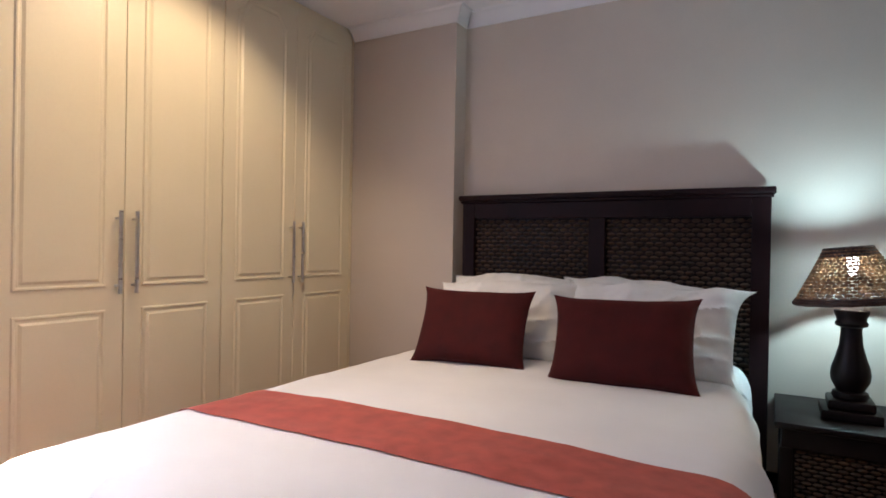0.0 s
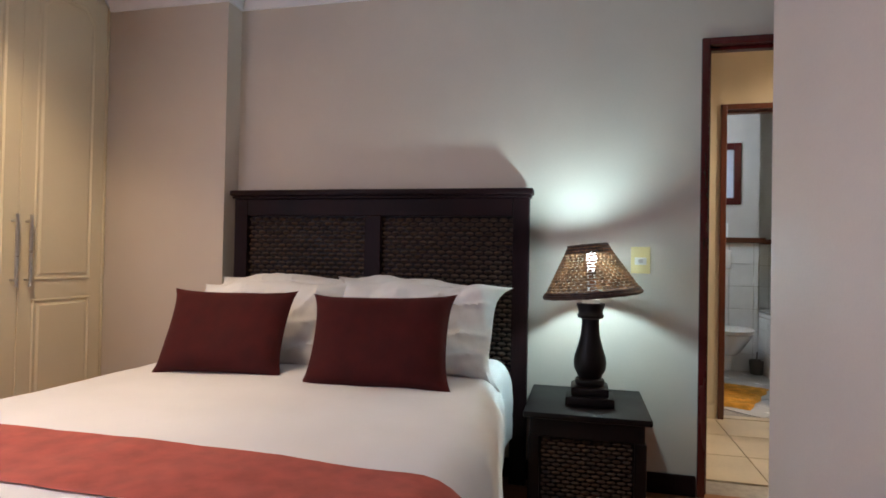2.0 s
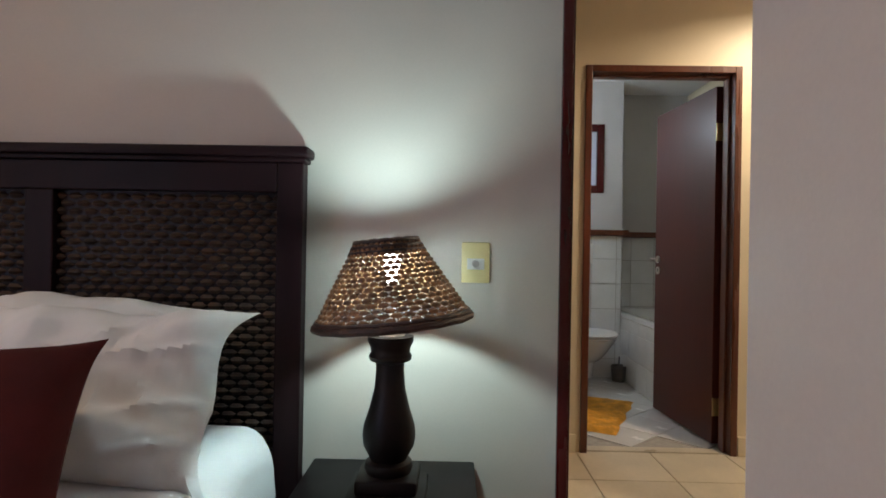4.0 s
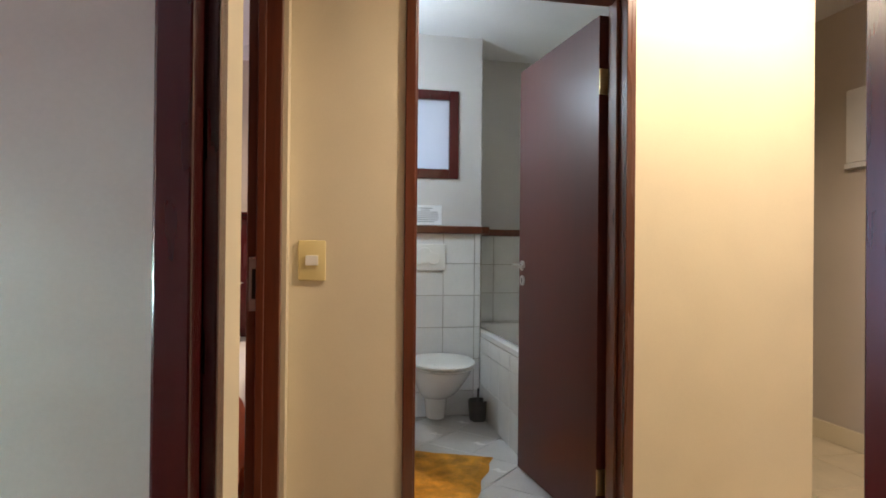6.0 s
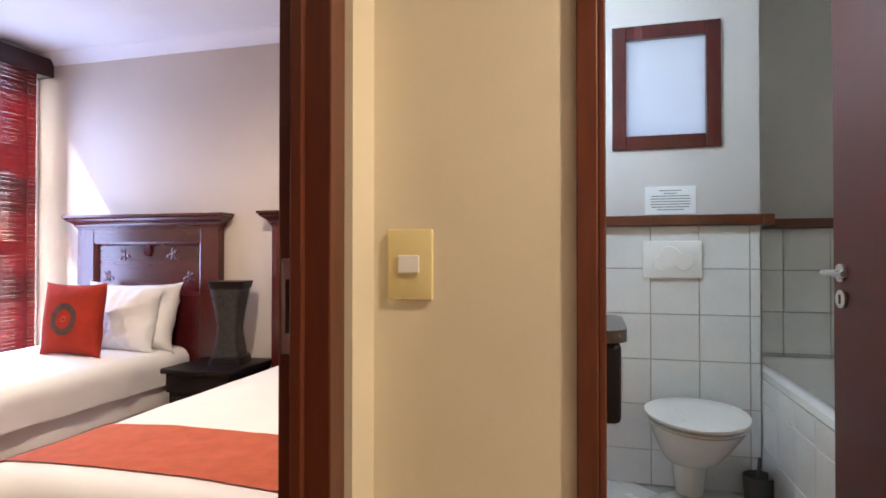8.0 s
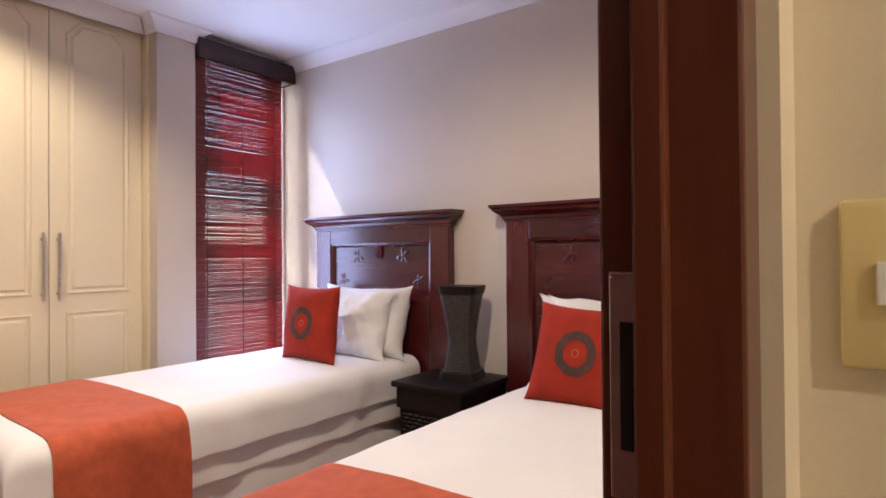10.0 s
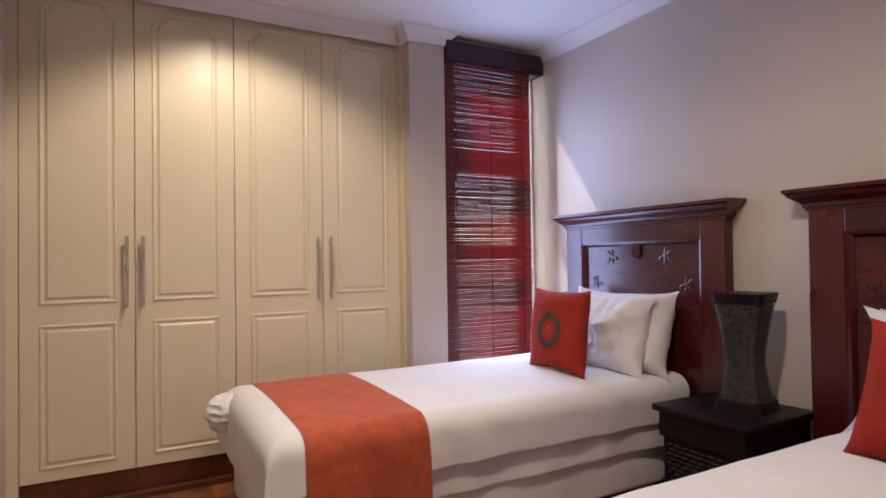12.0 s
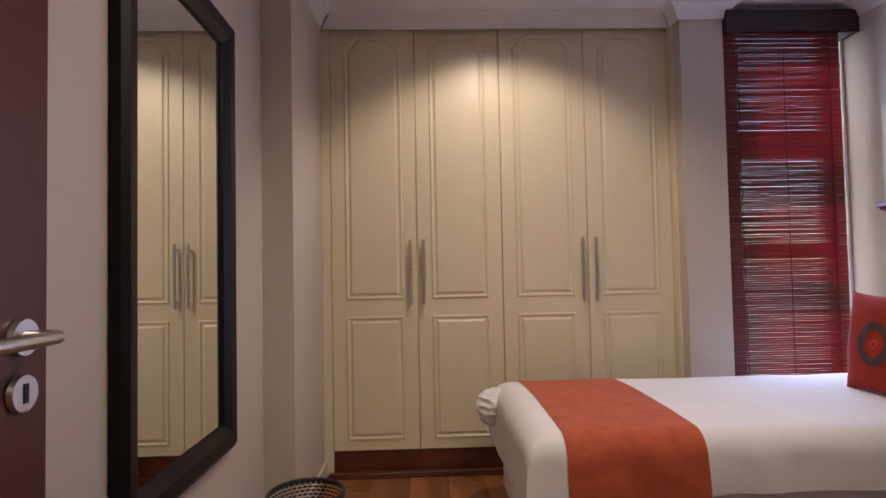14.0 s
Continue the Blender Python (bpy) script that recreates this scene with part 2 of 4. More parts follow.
def tube(bm, pts, r, seg=10):
    rings = []
    pts = [Vector(p) for p in pts]
    for i, p in enumerate(pts):
        d = (pts[min(i + 1, len(pts) - 1)] - pts[max(i - 1, 0)]).normalized()
        u = d.cross(Vector((0, 0, 1)) if abs(d.z) < 0.9 else Vector((1, 0, 0))).normalized()
        v = d.cross(u)
        rings.append([bm.verts.new(p + r * (math.cos(2 * math.pi * k / seg) * u + math.sin(2 * math.pi * k / seg) * v)) for k in range(seg)])
    for a, b in zip(rings, rings[1:]):
        for k in range(seg):
            j = (k + 1) % seg
            bm.faces.new((a[k], a[j], b[j], b[k]))
    bm.faces.new(list(reversed(rings[0])))
    bm.faces.new(rings[-1])
    return bm


def sheet(bm, nu, nv, f, closed=False):
    g = [[bm.verts.new(f(i / nu, j / nv)) for j in range(nv + 1)] for i in range(nu + 1)]
    for i in range(nu):
        for j in range(nv):
            bm.faces.new((g[i][j], g[i + 1][j], g[i + 1][j + 1], g[i][j + 1]))
    return bm


def inset(poly, d):
    out, n = [], len(poly)
    for i in range(n):
        a, b, c = Vector(poly[i - 1]), Vector(poly[i]), Vector(poly[(i + 1) % n])
        e, g = (b - a).normalized(), (c - b).normalized()
        n1, n2 = Vector((-e.y, e.x)), Vector((-g.y, g.x))
        k = n1 + n2
        out.append(b + k * (d / max(0.3, 1 + n1.dot(n2))))
    return out


def moulded(bm, poly, steps, place):
    """Rings set in from an outline, each at its own height, with the last one filled."""
    rings = []
    for d, h in steps:
        rings.append([bm.verts.new(place(p[0], p[1], h)) for p in inset(poly, d)])
    for a, b in zip(rings, rings[1:]):
        for i in range(len(a)):
            j = (i + 1) % len(a)
            bm.faces.new((a[i], a[j], b[j], b[i]))
    bm.faces.new(rings[-1])


def woven(bm, nu, nv, f, du, dv, lift):
    """Rows of short bulging strands laid brickwise on the surface f(u, v) -> (point, normal)."""
    for j in range(nv):
        for i in range(-1, nu):
            u0 = (i + (0.5 if j % 2 else 0)) / nu
            uc, vc = u0 + 0.5 / nu, (j + 0.5) / nv
            if uc < 0.0 or uc > 1.0:
                continue
            hu, hv = du / nu / 2, dv / nv / 2
            hl, hr = min(hu, uc), min(hu, 1 - uc)
            vs = []
            for su, sv, h in ((-1, 0, 0), (-0.5, 0.85, 0.35), (0.5, 0.85, 0.35), (1, 0, 0), (0.5, -0.85, 0.35), (-0.5, -0.85, 0.35), (-0.45, 0, 1), (0.45, 0, 1)):
                p, n = f(uc + su * (hr if su > 0 else hl), vc + sv * hv)
                vs.append(bm.verts.new(p + n * (lift * h)))
            a, b, c, d, e, g, m, q = vs
            for fc in ((a, m, b), (b, m, q, c), (c, q, d), (d, q, e), (e, q, m, g), (g, m, a)):
                bm.faces.new(fc)


def ripple(p, s, seed=0.0):
    return noise.noise(Vector((p[0] * s + seed, p[1] * s, p[2] * s)))


def pillow(w, h, t, ear=0.025, wrinkle=0.006, seed=0.0, n=44, sag=0.0):
    """A stuffed cushion that stands in the xz plane with its front at -y."""
    bm = bmesh.new()
    for side in (-1, 1):
        def f(a, b, side=side):
            u, v = 2 * a - 1, 2 * b - 1
            k = (1 - u ** 4) * (1 - v ** 4)
            th = t / 2 * max(0.0, k) ** 0.55
            pinch = 1 - 0.055 * (1 - u * u) * (abs(v) ** 3)
            pz = 1 - 0.055 * (1 - v * v) * (abs(u) ** 3)
            cor = ear * (abs(u * v) ** 6)
            x = u * w / 2 * pz + math.copysign(cor, u)
            z = v * h / 2 * pinch + math.copysign(cor * 0.6, v) - sag * (1 - u * u) * max(0, v)
            q = (x, 0, z)
            th += k ** 0.3 * (wrinkle * ripple(q, 7, seed) + wrinkle * 0.6 * ripple(q, 17, seed + side)) if k > 0 else 0
            if wrinkle > 0.02 and k > 0:
                q1 = (x * 3.2 + z * 1.8, seed, z * 8.5 - x * 3.0)
                q2 = (x * 9.0 + 3, seed, z * 4.0 + x * 5.0)
                fold_ = max(0, 1 - 3.2 * abs(ripple(q1, 1.0, seed))) ** 2 + 0.7 * max(0, 1 - 3.2 * abs(ripple(q2, 1.0, seed + 4))) ** 2
                th += 0.017 * fold_ * k ** 0.4
            return (x, side * th + wrinkle * 1.5 * ripple(q, 5, seed + 9), z)
        sheet(bm, n, n, f)
    bmesh.ops.remove_doubles(bm, verts=bm.verts, dist=0.0004)
    return bm


def fold(s, w, r, drop):
    """Across a bed of width w: arc length s to (offset, drop)."""
    if 0 <= s <= w:
        return s, 0.0
    q = -s if s < 0 else s - w
    arc = r * math.pi / 2
    if q < arc:
        a = q / r
        o, z = r * math.sin(a), r * (1 - math.cos(a))
    else:
        o, z = r + 0.05 * (q - arc), r + (q - arc)
    return (-o if s < 0 else w + o), z


def draped(x0, x1, y0, y1, z, r, left, right, foot, head=0.0, nx=60, ny=70, wr=0.006, seed=0.0, crown=0.0, taper=0.0):
    bm = bmesh.new()
    w, l = x1 - x0, y1 - y0

    def f(a, b):
        s, t = -left + a * (w + left + right), -foot + b * (l + foot + head)
        ox, zx = fold(s, w, r, 0)
        oy, zy = fold(t, l, r, 0)
        d = math.hypot(zx, zy) if min(zx, zy) < r else max(zx, zy) + 0.3 * r
        p = Vector((x0 + ox, y0 + oy, z - d + crown * math.sin(math.pi * min(1, max(0, ox / w)))))
        p.x -= taper * max(0.0, min(1.0, (p.y - y0 - 0.45 * l) / (0.4 * l))) * max(0.0, ox / w) ** 5
        k = wr * (1 + 2.2 * min(1, d / 0.12))
        n1 = ripple(p, 3.2, seed) + 0.5 * ripple(p, 8, seed + 3) + 0.25 * ripple(p, 19, seed + 7)
        p.z += k * n1 * (1 if d < 0.05 else 0.3)
        side = min(1, d / 0.1)
        fl = math.sin(p.y * 21 + 3 * ripple(p, 3, seed)) * 0.006 * side
        if zx > 0:
            p.x += (k * n1 + fl) * (1 if ox > 0 else -1) * side
        if zy > 0:
            p.y += (k * n1 + fl * 0.6) * (1 if oy > 0 else -1) * side
        return p
    sheet(bm, nx, ny, f)
    return bm


# ---- walls, floors, ceilings ----
T = 2.62
CE = 2.43
structure("wall_headboard", boxes((-1.475, 0.85, 3.52, 3.64, 0, T), (0.85, 1.72, 3.52, 3.64, 2.045, T), (1.72, 3.94, 3.52, 3.64, 0, T)), PAINT, "taupe painted plaster wall behind the double bed", "wall")
structure("wall_pier", boxes((-2.9, -1.475, 3.395, 3.64, 0, T)), PAINT, "taupe painted pier that closes the wardrobe niche", "wall")
structure("wall_west_1", boxes((-2.92, -2.8, 1.2, 3.39, 0, T), (-2.92, -2.3, 1.17, 1.40, 0, T), (-2.5, -2.3, 0.45, 1.17, 0, 0.35), (-2.5, -2.3, 0.45, 1.17, 2.59, T), (-2.5, -2.3, -1.6, 0.45, 0, T)), PAINT, "taupe painted wall with a tall window", "wall")
structure("wall_south", boxes((-2.5, 0.9, -1.72, -1.6, 0, T)), PAINT, "taupe painted plain wall", "wall")
structure("wall_east_1", boxes((0.775, 0.895, -1.6, 2.26, 0, T), bev=0.006), PAINT, "taupe satin painted wall ending at a passage", "wall")
structure("wall_passage", boxes((0.895, 1.97, 2.14, 2.26, 0, T), (1.85, 1.97, 2.26, 3.52, 0, T)), PAINT, "taupe painted passage wall", "wall")
structure("wall_hall_west", boxes((0.757, 0.86, 3.64, 3.92, 0, T), (0.757, 0.86, 3.92, 4.83, 2.085, T), (0.757, 0.86, 4.83, 7.4, 0, T)), PAINT_HALL, "cream painted wall with a doorway to the twin bedroom", "wall")
structure("wall_hall_north", boxes((0.86, 1.236, 4.93, 5.05, 0, T), (1.236, 2.076, 4.93, 5.05, 2.10, T), (2.076, 2.84, 4.93, 5.05, 0, T), (2.72, 2.84, 5.05, 8.0, 0, T)), PAINT_HALL, "cream painted hall wall with the bathroom doorway", "wall")
structure("wall_hall_east", boxes((3.94, 4.06, 3.64, 8.0, 0, T), (2.84, 3.94, 8.0, 8.12, 0, T)), PAINT, "greige painted wall at the end of the hall", "wall")
structure("wall_twin_south", boxes((-2.95, 0.757, 3.86, 4.0, 0, T), (-2.95, -1.70, 4.0, 4.125, 0, T)), PAINT, "taupe painted wall with a pier beside the wardrobe", "wall")
structure("wall_twin_north", boxes((-2.6, 0.757, 6.96, 7.1, 0, T)), PAINT, "taupe painted wall behind the twin beds", "wall")
structure("wall_twin_east", boxes((0.744, 0.757, 4.833, 6.96, 0, T), (0.744, 0.757, 4.0, 4.833, 2.09, T)), PAINT, "taupe painted wall beside the doorway", "wall")
structure("wall_twin_west", boxes((-3.07, -2.95, 3.86, 6.05, 0, T), (-2.5, -2.25, 6.015, 6.243, 0, T), (-3.07, -2.5, 6.015, 6.06, 0, T), (-2.5, -2.36, 6.243, 6.37, 0, T), (-2.5, -2.36, 6.37, 6.96, 0, 0.30), (-2.5, -2.36, 6.37, 6.96, 2.44, T), (-2.5, -2.362, 6.941, 6.96, 0.30, 2.44)), PAINT, "pale painted wall with a tall window", "wall")
structure("wall_bath_north", boxes((0.86, 1.367, 6.85, 7.0, 0, T), (1.367, 1.807, 6.85, 7.0, 0, 1.62), (1.367, 1.807, 6.85, 7.0, 2.19, T), (1.807, 2.0, 6.85, 7.0, 0, T)), PAINT_BATH, "grey painted bathroom wall above the tiles", "wall")
structure("wall_bath_alcove", boxes((1.9, 2.72, 7.27, 7.4, 0, T), (1.9, 2.0, 7.0, 7.27, 0, T)), PAINT_BATH, "grey painted alcove wall over the bathtub", "wall")
structure("ceiling_1", boxes((-2.32, 1.97, -1.72, 3.52, CE, CE + 0.1), (-2.9, -2.32, 1.3, 3.52, CE, CE + 0.1)), WHITE, "white painted bedroom ceiling", "ceiling")
structure("ceiling_2", boxes((-2.37, 0.757, 3.86, 7.0, CE, CE + 0.1), (-3.07, -2.37, 3.86, 6.06, CE, CE + 0.1), (-2.5, -2.37, 6.06, 6.3, CE, CE + 0.1)), WHITE, "white painted twin bedroom ceiling", "ceiling")
structure("ceiling_hall", boxes((0.86, 4.06, 3.64, 4.93, 2.56, 2.66), (2.84, 4.06, 4.93, 8.1, 2.56, 2.66)), WHITE, "white painted hall ceiling", "ceiling")
structure("ceiling_bath", boxes((0.86, 2.72, 5.05, 7.4, 2.58, 2.68)), WHITE, "white painted bathroom ceiling", "ceiling")
# out of view, added to keep sky and sun off the rooms
structure("light_block_slab", boxes((-2.52, 4.2, -1.9, 8.2, 2.621, 2.85), (-3.1, -2.52, 1.2, 6.06, 2.621, 2.85)), WHITE, "unseen slab added over the rooms to keep out sun", "roof")


def cornice(name, runs):
    """Coved cornice along runs of (x0, y0, x1, y1, inward normal, mitres: 1 round an outer corner, -1 in an inner one)."""
    bm = bmesh.new()
    prof = [(0.0, CE - 0.075), (0.012, CE - 0.075), (0.018, CE - 0.055), (0.045, CE - 0.022), (0.07, CE - 0.012), (0.075, CE)]
    for x0, y0, x1, y1, nx, ny, m0, m1 in runs:
        d = Vector((x1 - x0, y1 - y0)).normalized()
        a = [bm.verts.new((x0 + nx * o - d.x * o * m0, y0 + ny * o - d.y * o * m0, z)) for o, z in prof]
        b = [bm.verts.new((x1 + nx * o + d.x * o * m1, y1 + ny * o + d.y * o * m1, z)) for o, z in prof]
        for i in range(len(prof) - 1):
            bm.faces.new((a[i], b[i], b[i + 1], a[i + 1]))
        bm.faces.new(a)
        bm.faces.new(list(reversed(b)))
    return structure(name, bm, WHITE, "white coved plaster cornice", "cornice", True)


cornice("trim_cornice_1", [(-2.2, 3.395, -1.475, 3.395, 0, -1, 0, 1), (-1.475, 3.395, -1.475, 3.52, 1, 0, 1, -1), (-1.475, 3.52, 1.85, 3.52, 0, -1, -1, 0), (0.775, 2.26, 0.775, -1.6, -1, 0, 0, 0)])
cornice("trim_cornice_2", [
    (-2.36, 6.96, 0.744, 6.96, 0, -1, -1, 0), (-2.36, 6.243, -2.36, 6.96, 1, 0, -1, -1), (-2.36, 6.243, -2.25, 6.243, 0, 1, -1, 1),
    (-2.25, 6.243, -2.25, 6.012, 1, 0, 1, 1), (-2.25, 6.012, -2.36, 6.012, 0, -1, 1, -1), (-2.36, 6.012, -2.36, 4.125, 1, 0, -1, -1),
    (-2.36, 4.125, -1.70, 4.125, 0, 1, -1, 1), (-1.70, 4.125, -1.70, 4.0, 1, 0, 1, -1), (-1.70, 4.0, 0.744, 4.0, 0, 1, -1, 0)])
floor1 = structure("floor_bedroom", boxes((-2.5, 0.895, -1.72, 3.56, -0.12, 0.0), (0.895, 1.97, 2.14, 3.56, -0.12, 0.0), (-2.92, -2.5, 1.17, 3.56, -0.12, 0.0)), PLANK, "reddish laminate bedroom floor", "floor")
floor2 = structure("floor_twin", boxes((-3.0, 0.80, 3.9, 7.0, -0.12, -0.011)), GROUT, "reddish laminate plank floor", "floor")
floor_hall = structure("floor_hall", boxes((0.80, 4.0, 3.56, 4.99, -0.12, -0.010), (2.8, 4.0, 4.99, 8.05, -0.12, -0.010)), GROUT, "beige tiled hall floor", "floor")
floor_bath = structure("floor_bath", boxes((0.84, 2.74, 4.99, 7.3, -0.12, -0.010)), GROUT, "white tiled bathroom floor laid diagonally", "floor")
structure("ground", boxes((-400, 400, -400, 400, -0.5, -0.3)), SOIL, "paved yard outside", "ground")


def skirt(name, bs, mat, label):
    return structure(name, boxes(*bs, bev=0.004), mat, label, "skirting")


skirt("baseboard_hall", [(2.078, 2.842, 4.912, 4.93, 0, 0.105), (2.84, 2.858, 4.93, 7.9, 0, 0.105), (3.922, 3.94, 3.7, 8.0, 0, 0.11), (0.86, 1.214, 4.915, 4.93, 0, 0.10)], PAINT_HALL, "beige painted skirting board")
skirt("baseboard_bedroom", [(-1.45, 0.845, 3.502, 3.52, 0, 0.09)], DARKWOOD, "dark stained skirting board")
skirt("baseboard_twin", [(-1.70, 0.6, 4.0, 4.016, 0, 0.09), (-2.36, -1.70, 4.125, 4.141, 0, 0.09), (-2.1, 0.70, 6.944, 6.96, 0, 0.09)], PAINT, "painted skirting board")
skirt("trim_quadrant", [(-2.36, -1.3, 4.141, 4.15, 0, 0.018), (-2.375, -2.345, 4.15, 6.03, 0, 0.03)], FRAMEWOOD, "small wooden floor moulding")


# ---- door frames and doors ----
def doorframe(name, a0, a1, d0, d1, top, axis, label, w=0.045, mat=FRAMEWOOD):
    """Jambs and head with a stop; the opening runs along axis from a0 to a1 and d0 to d1 through the wall."""
    ob = thing(name, (0, 0, 0), label, "door frame")
    ob["kind"] = "structure"

    def b(p0, p1, q0, q1, z0, z1):
        return (p0, p1, q0, q1, z0, z1) if axis == "x" else (q0, q1, p0, p1, z0, z1)
    m = (d0 + d1) / 2
    part("jamb", boxes(b(a0, a0 + w, d0, d1, 0, top), b(a0 + w, a0 + w + 0.014, m - 0.02, d1 - 0.045, 0, top - w), bev=0.003), mat, ob)
    part("jamb", boxes(b(a1 - w, a1, d0, d1, 0, top), b(a1 - w - 0.014, a1 - w, m - 0.02, d1 - 0.045, 0, top - w), bev=0.003), mat, ob)
    part("head", boxes(b(a0 + w, a1 - w, d0, d1, top - w, top), b(a0 + w, a1 - w, m - 0.02, d1 - 0.045, top - w - 0.014, top - w), bev=0.003), mat, ob)
    return ob


def lever(parent, x, z, ysign, back=True, length=0.125):
    """A lever handle with rose and keyhole on the face y of a leaf in the xz plane; the lever points along -x * back."""
    y = 0.022 * ysign
    s = -1 if back else 1

    def disc(bm, r, cx, cz, y0, y1):
        m = Matrix.Translation((cx, (y0 + y1) / 2, cz)) @ Matrix.Rotation(math.pi / 2, 4, "X")
        bmesh.ops.create_cone(bm, cap_ends=True, segments=28, radius1=r, radius2=r * 0.94, depth=abs(y1 - y0), matrix=m)
    bm = bmesh.new()
    disc(bm, 0.026, x, z, y, y + 0.009 * ysign)
    rose = part("rose", bm, STEEL, parent, "round steel rose", True)
    bm = bmesh.new()
    tube(bm, [(x, y, z), (x, y + 0.045 * ysign, z), (x + s * 0.006, y + 0.053 * ysign, z), (x + s * 0.02, y + 0.055 * ysign, z), (x + s * length, y + 0.055 * ysign, z)], 0.0095, 14)
    part("door_handle", bm, STEEL, parent, "brushed steel lever handle", True)
    bm = bmesh.new()
    disc(bm, 0.026, x, z - 0.075, y, y + 0.008 * ysign)
    esc = part("escutcheon", bm, STEEL, parent, "round steel keyhole plate", True)
    part("keyhole", boxes((x - 0.0045, x + 0.0045, y + 0.008 * ysign, y + 0.0095 * ysign, z - 0.088, z - 0.062)), BLACK, esc)


def leaf(name, at, rz, w, h, label, hz=0.99):
    """A flush door leaf hinged at its x = 0 edge."""
    ob = thing(name, at, label, "door", rz=rz)
    ob["kind"] = "structure"
    part("leaf", boxes((0.0, w, -0.021, 0.021, 0.012, h), bev=0.002), DOORWOOD, ob)
    for s in (-1, 1):
        lever(ob, w - 0.055, hz, s)
    for z in (0.22, 1.78):
        bm = boxes((-0.006, 0.0, -0.021, 0.021, z - 0.05, z + 0.05), bev=0.001)
        tube(bm, [(-0.004, -0.026, z - 0.05), (-0.004, -0.026, z + 0.05)], 0.007)
        part("hinge", bm, BRASS, ob, "brass butt hinge", True)
    return ob


doorframe("doorframe_1", 0.85, 1.72, 3.505, 3.63, 2.045, "x", "dark hardwood door frame of the double bedroom", w=0.032, mat=MAHOGANY)
doorframe("doorframe_2", 1.236, 2.076, 4.915, 5.065, 2.10, "x", "reddish hardwood frame of the bathroom doorway", w=0.036)
fr = doorframe("doorframe_3", 3.92, 4.83, 0.75, 0.846, 2.085, "y", "reddish hardwood frame of the twin bedroom doorway", w=0.058)
part("strike_plate", boxes((0.758, 0.797, 4.7695, 4.7725, 0.93, 1.09), bev=0.001), STEEL, fr, "steel strike plate")
part("latch_hole", boxes((0.766, 0.785, 4.7682, 4.7702, 0.965, 1.055)), BLACK, fr)
leaf("door_bath", (2.034, 5.087, 0), 95.1, 0.762, 2.04, "dark reddish wooden door standing open into the bathroom", 1.045)
leaf("door_twin", (0.735, 4.072, 0), 178.6, 0.90, 2.03, "dark reddish wooden door standing open against the wall")


# ---- electrical plates ----
def plate(name, m, w, h, label, kind):
    ob = tagged(new(name), label, "switch")
    ob.matrix_basis = m
    part("cover", boxes((-w / 2, w / 2, -0.010, 0, -h / 2, h / 2), bev=0.004), IVORY, ob, "", True)
    if kind == "rocker":
        part("rocker", boxes((-w * 0.24, w * 0.22, -0.0155, -0.010, -h * 0.12, h * 0.13), bev=0.0015), WHITEPLASTIC, ob, "white rocker switch")
    else:
        part("dial_base", boxes((-w * 0.3, w * 0.3, -0.013, -0.010, -h * 0.17, h * 0.10), bev=0.001), WHITEPLASTIC, ob)
        bm = bmesh.new()
        bmesh.ops.create_cone(bm, cap_ends=True, segments=20, radius1=0.011, radius2=0.010, depth=0.012, matrix=Matrix.Translation((0, -0.018, -h * 0.03)) @ Matrix.Rotation(math.pi / 2, 4, "X"))
        part("dial", bm, STEEL, ob, "grey round dimmer dial", True)
    return ob


plate("light_switch", pose(0.600, 3.52, 1.045), 0.085, 0.122, "ivory plastic dimmer switch on the taupe wall", "dial")
plate("light_switch", pose(0.934, 4.93, 1.078), 0.088, 0.132, "ivory plastic light switch on the cream hall wall", "rocker")
plate("light_switch", pose(0.744, 5.35, 1.06, 0, 0, -90), 0.075, 0.12, "white wall switch beside the twin bedroom doorway", "rocker")


# ---- wardrobes ----
def cupboard_door(name, w, h, hinge_left, parent, x, y0, z0, hz):
    """Face at x, from y0 to y0 + w, panels toward +x."""
    bm = boxes((x - 0.018, x, y0 + 0.0015, y0 + w - 0.0015, z0, z0 + h), bev=0.003)
    d = part(name, bm, CREAM, parent)
    mrg = 0.075
    a0, a1 = y0 + mrg, y0 + w - mrg
    zs, zm0, zm1, zt = z0 + 0.055, hz - 0.232, hz - 0.142, z0 + h - 0.055
    lower = [(a0, zs), (a1, zs), (a1, zm0), (a0, zm0)]
    arch, n = [], 7
    for i in range(n + 1):
        k = i / n
        arch.append((a1 - 0.075 * k, zt - 0.075 + 0.075 * (3 * k * k - 2 * k ** 3)))
    top = arch + [(a0 + a1 - p[0], p[1]) for p in reversed(arch)]
    upper = [(a0, zm1), (a1, zm1)] + top
    steps = [(0.0, 0.0005), (0.004, 0.007), (0.010, 0.007), (0.016, 0.0006), (0.024, 0.0006), (0.034, 0.008)]
    for poly in (lower, upper):
        bm = bmesh.new()
        moulded(bm, poly, steps, lambda p, q, hh: (x + hh, p, q))
        part("panel", bm, CREAM, d)
    hy = y0 + w - 0.035 if hinge_left else y0 + 0.035
    bm = bmesh.new()
    zt2, zb = hz + 0.157, hz - 0.157
    tube(bm, [(x + 0.034, hy, zb - 0.012), (x + 0.034, hy, zt2 + 0.012)], 0.008, 12)
    for z in (zb + 0.02, zt2 - 0.02):
        tube(bm, [(x - 0.001, hy, z), (x + 0.034, hy, z)], 0.005, 10)
    part("handle", bm, STEEL, d, "brushed steel bar handle", True)


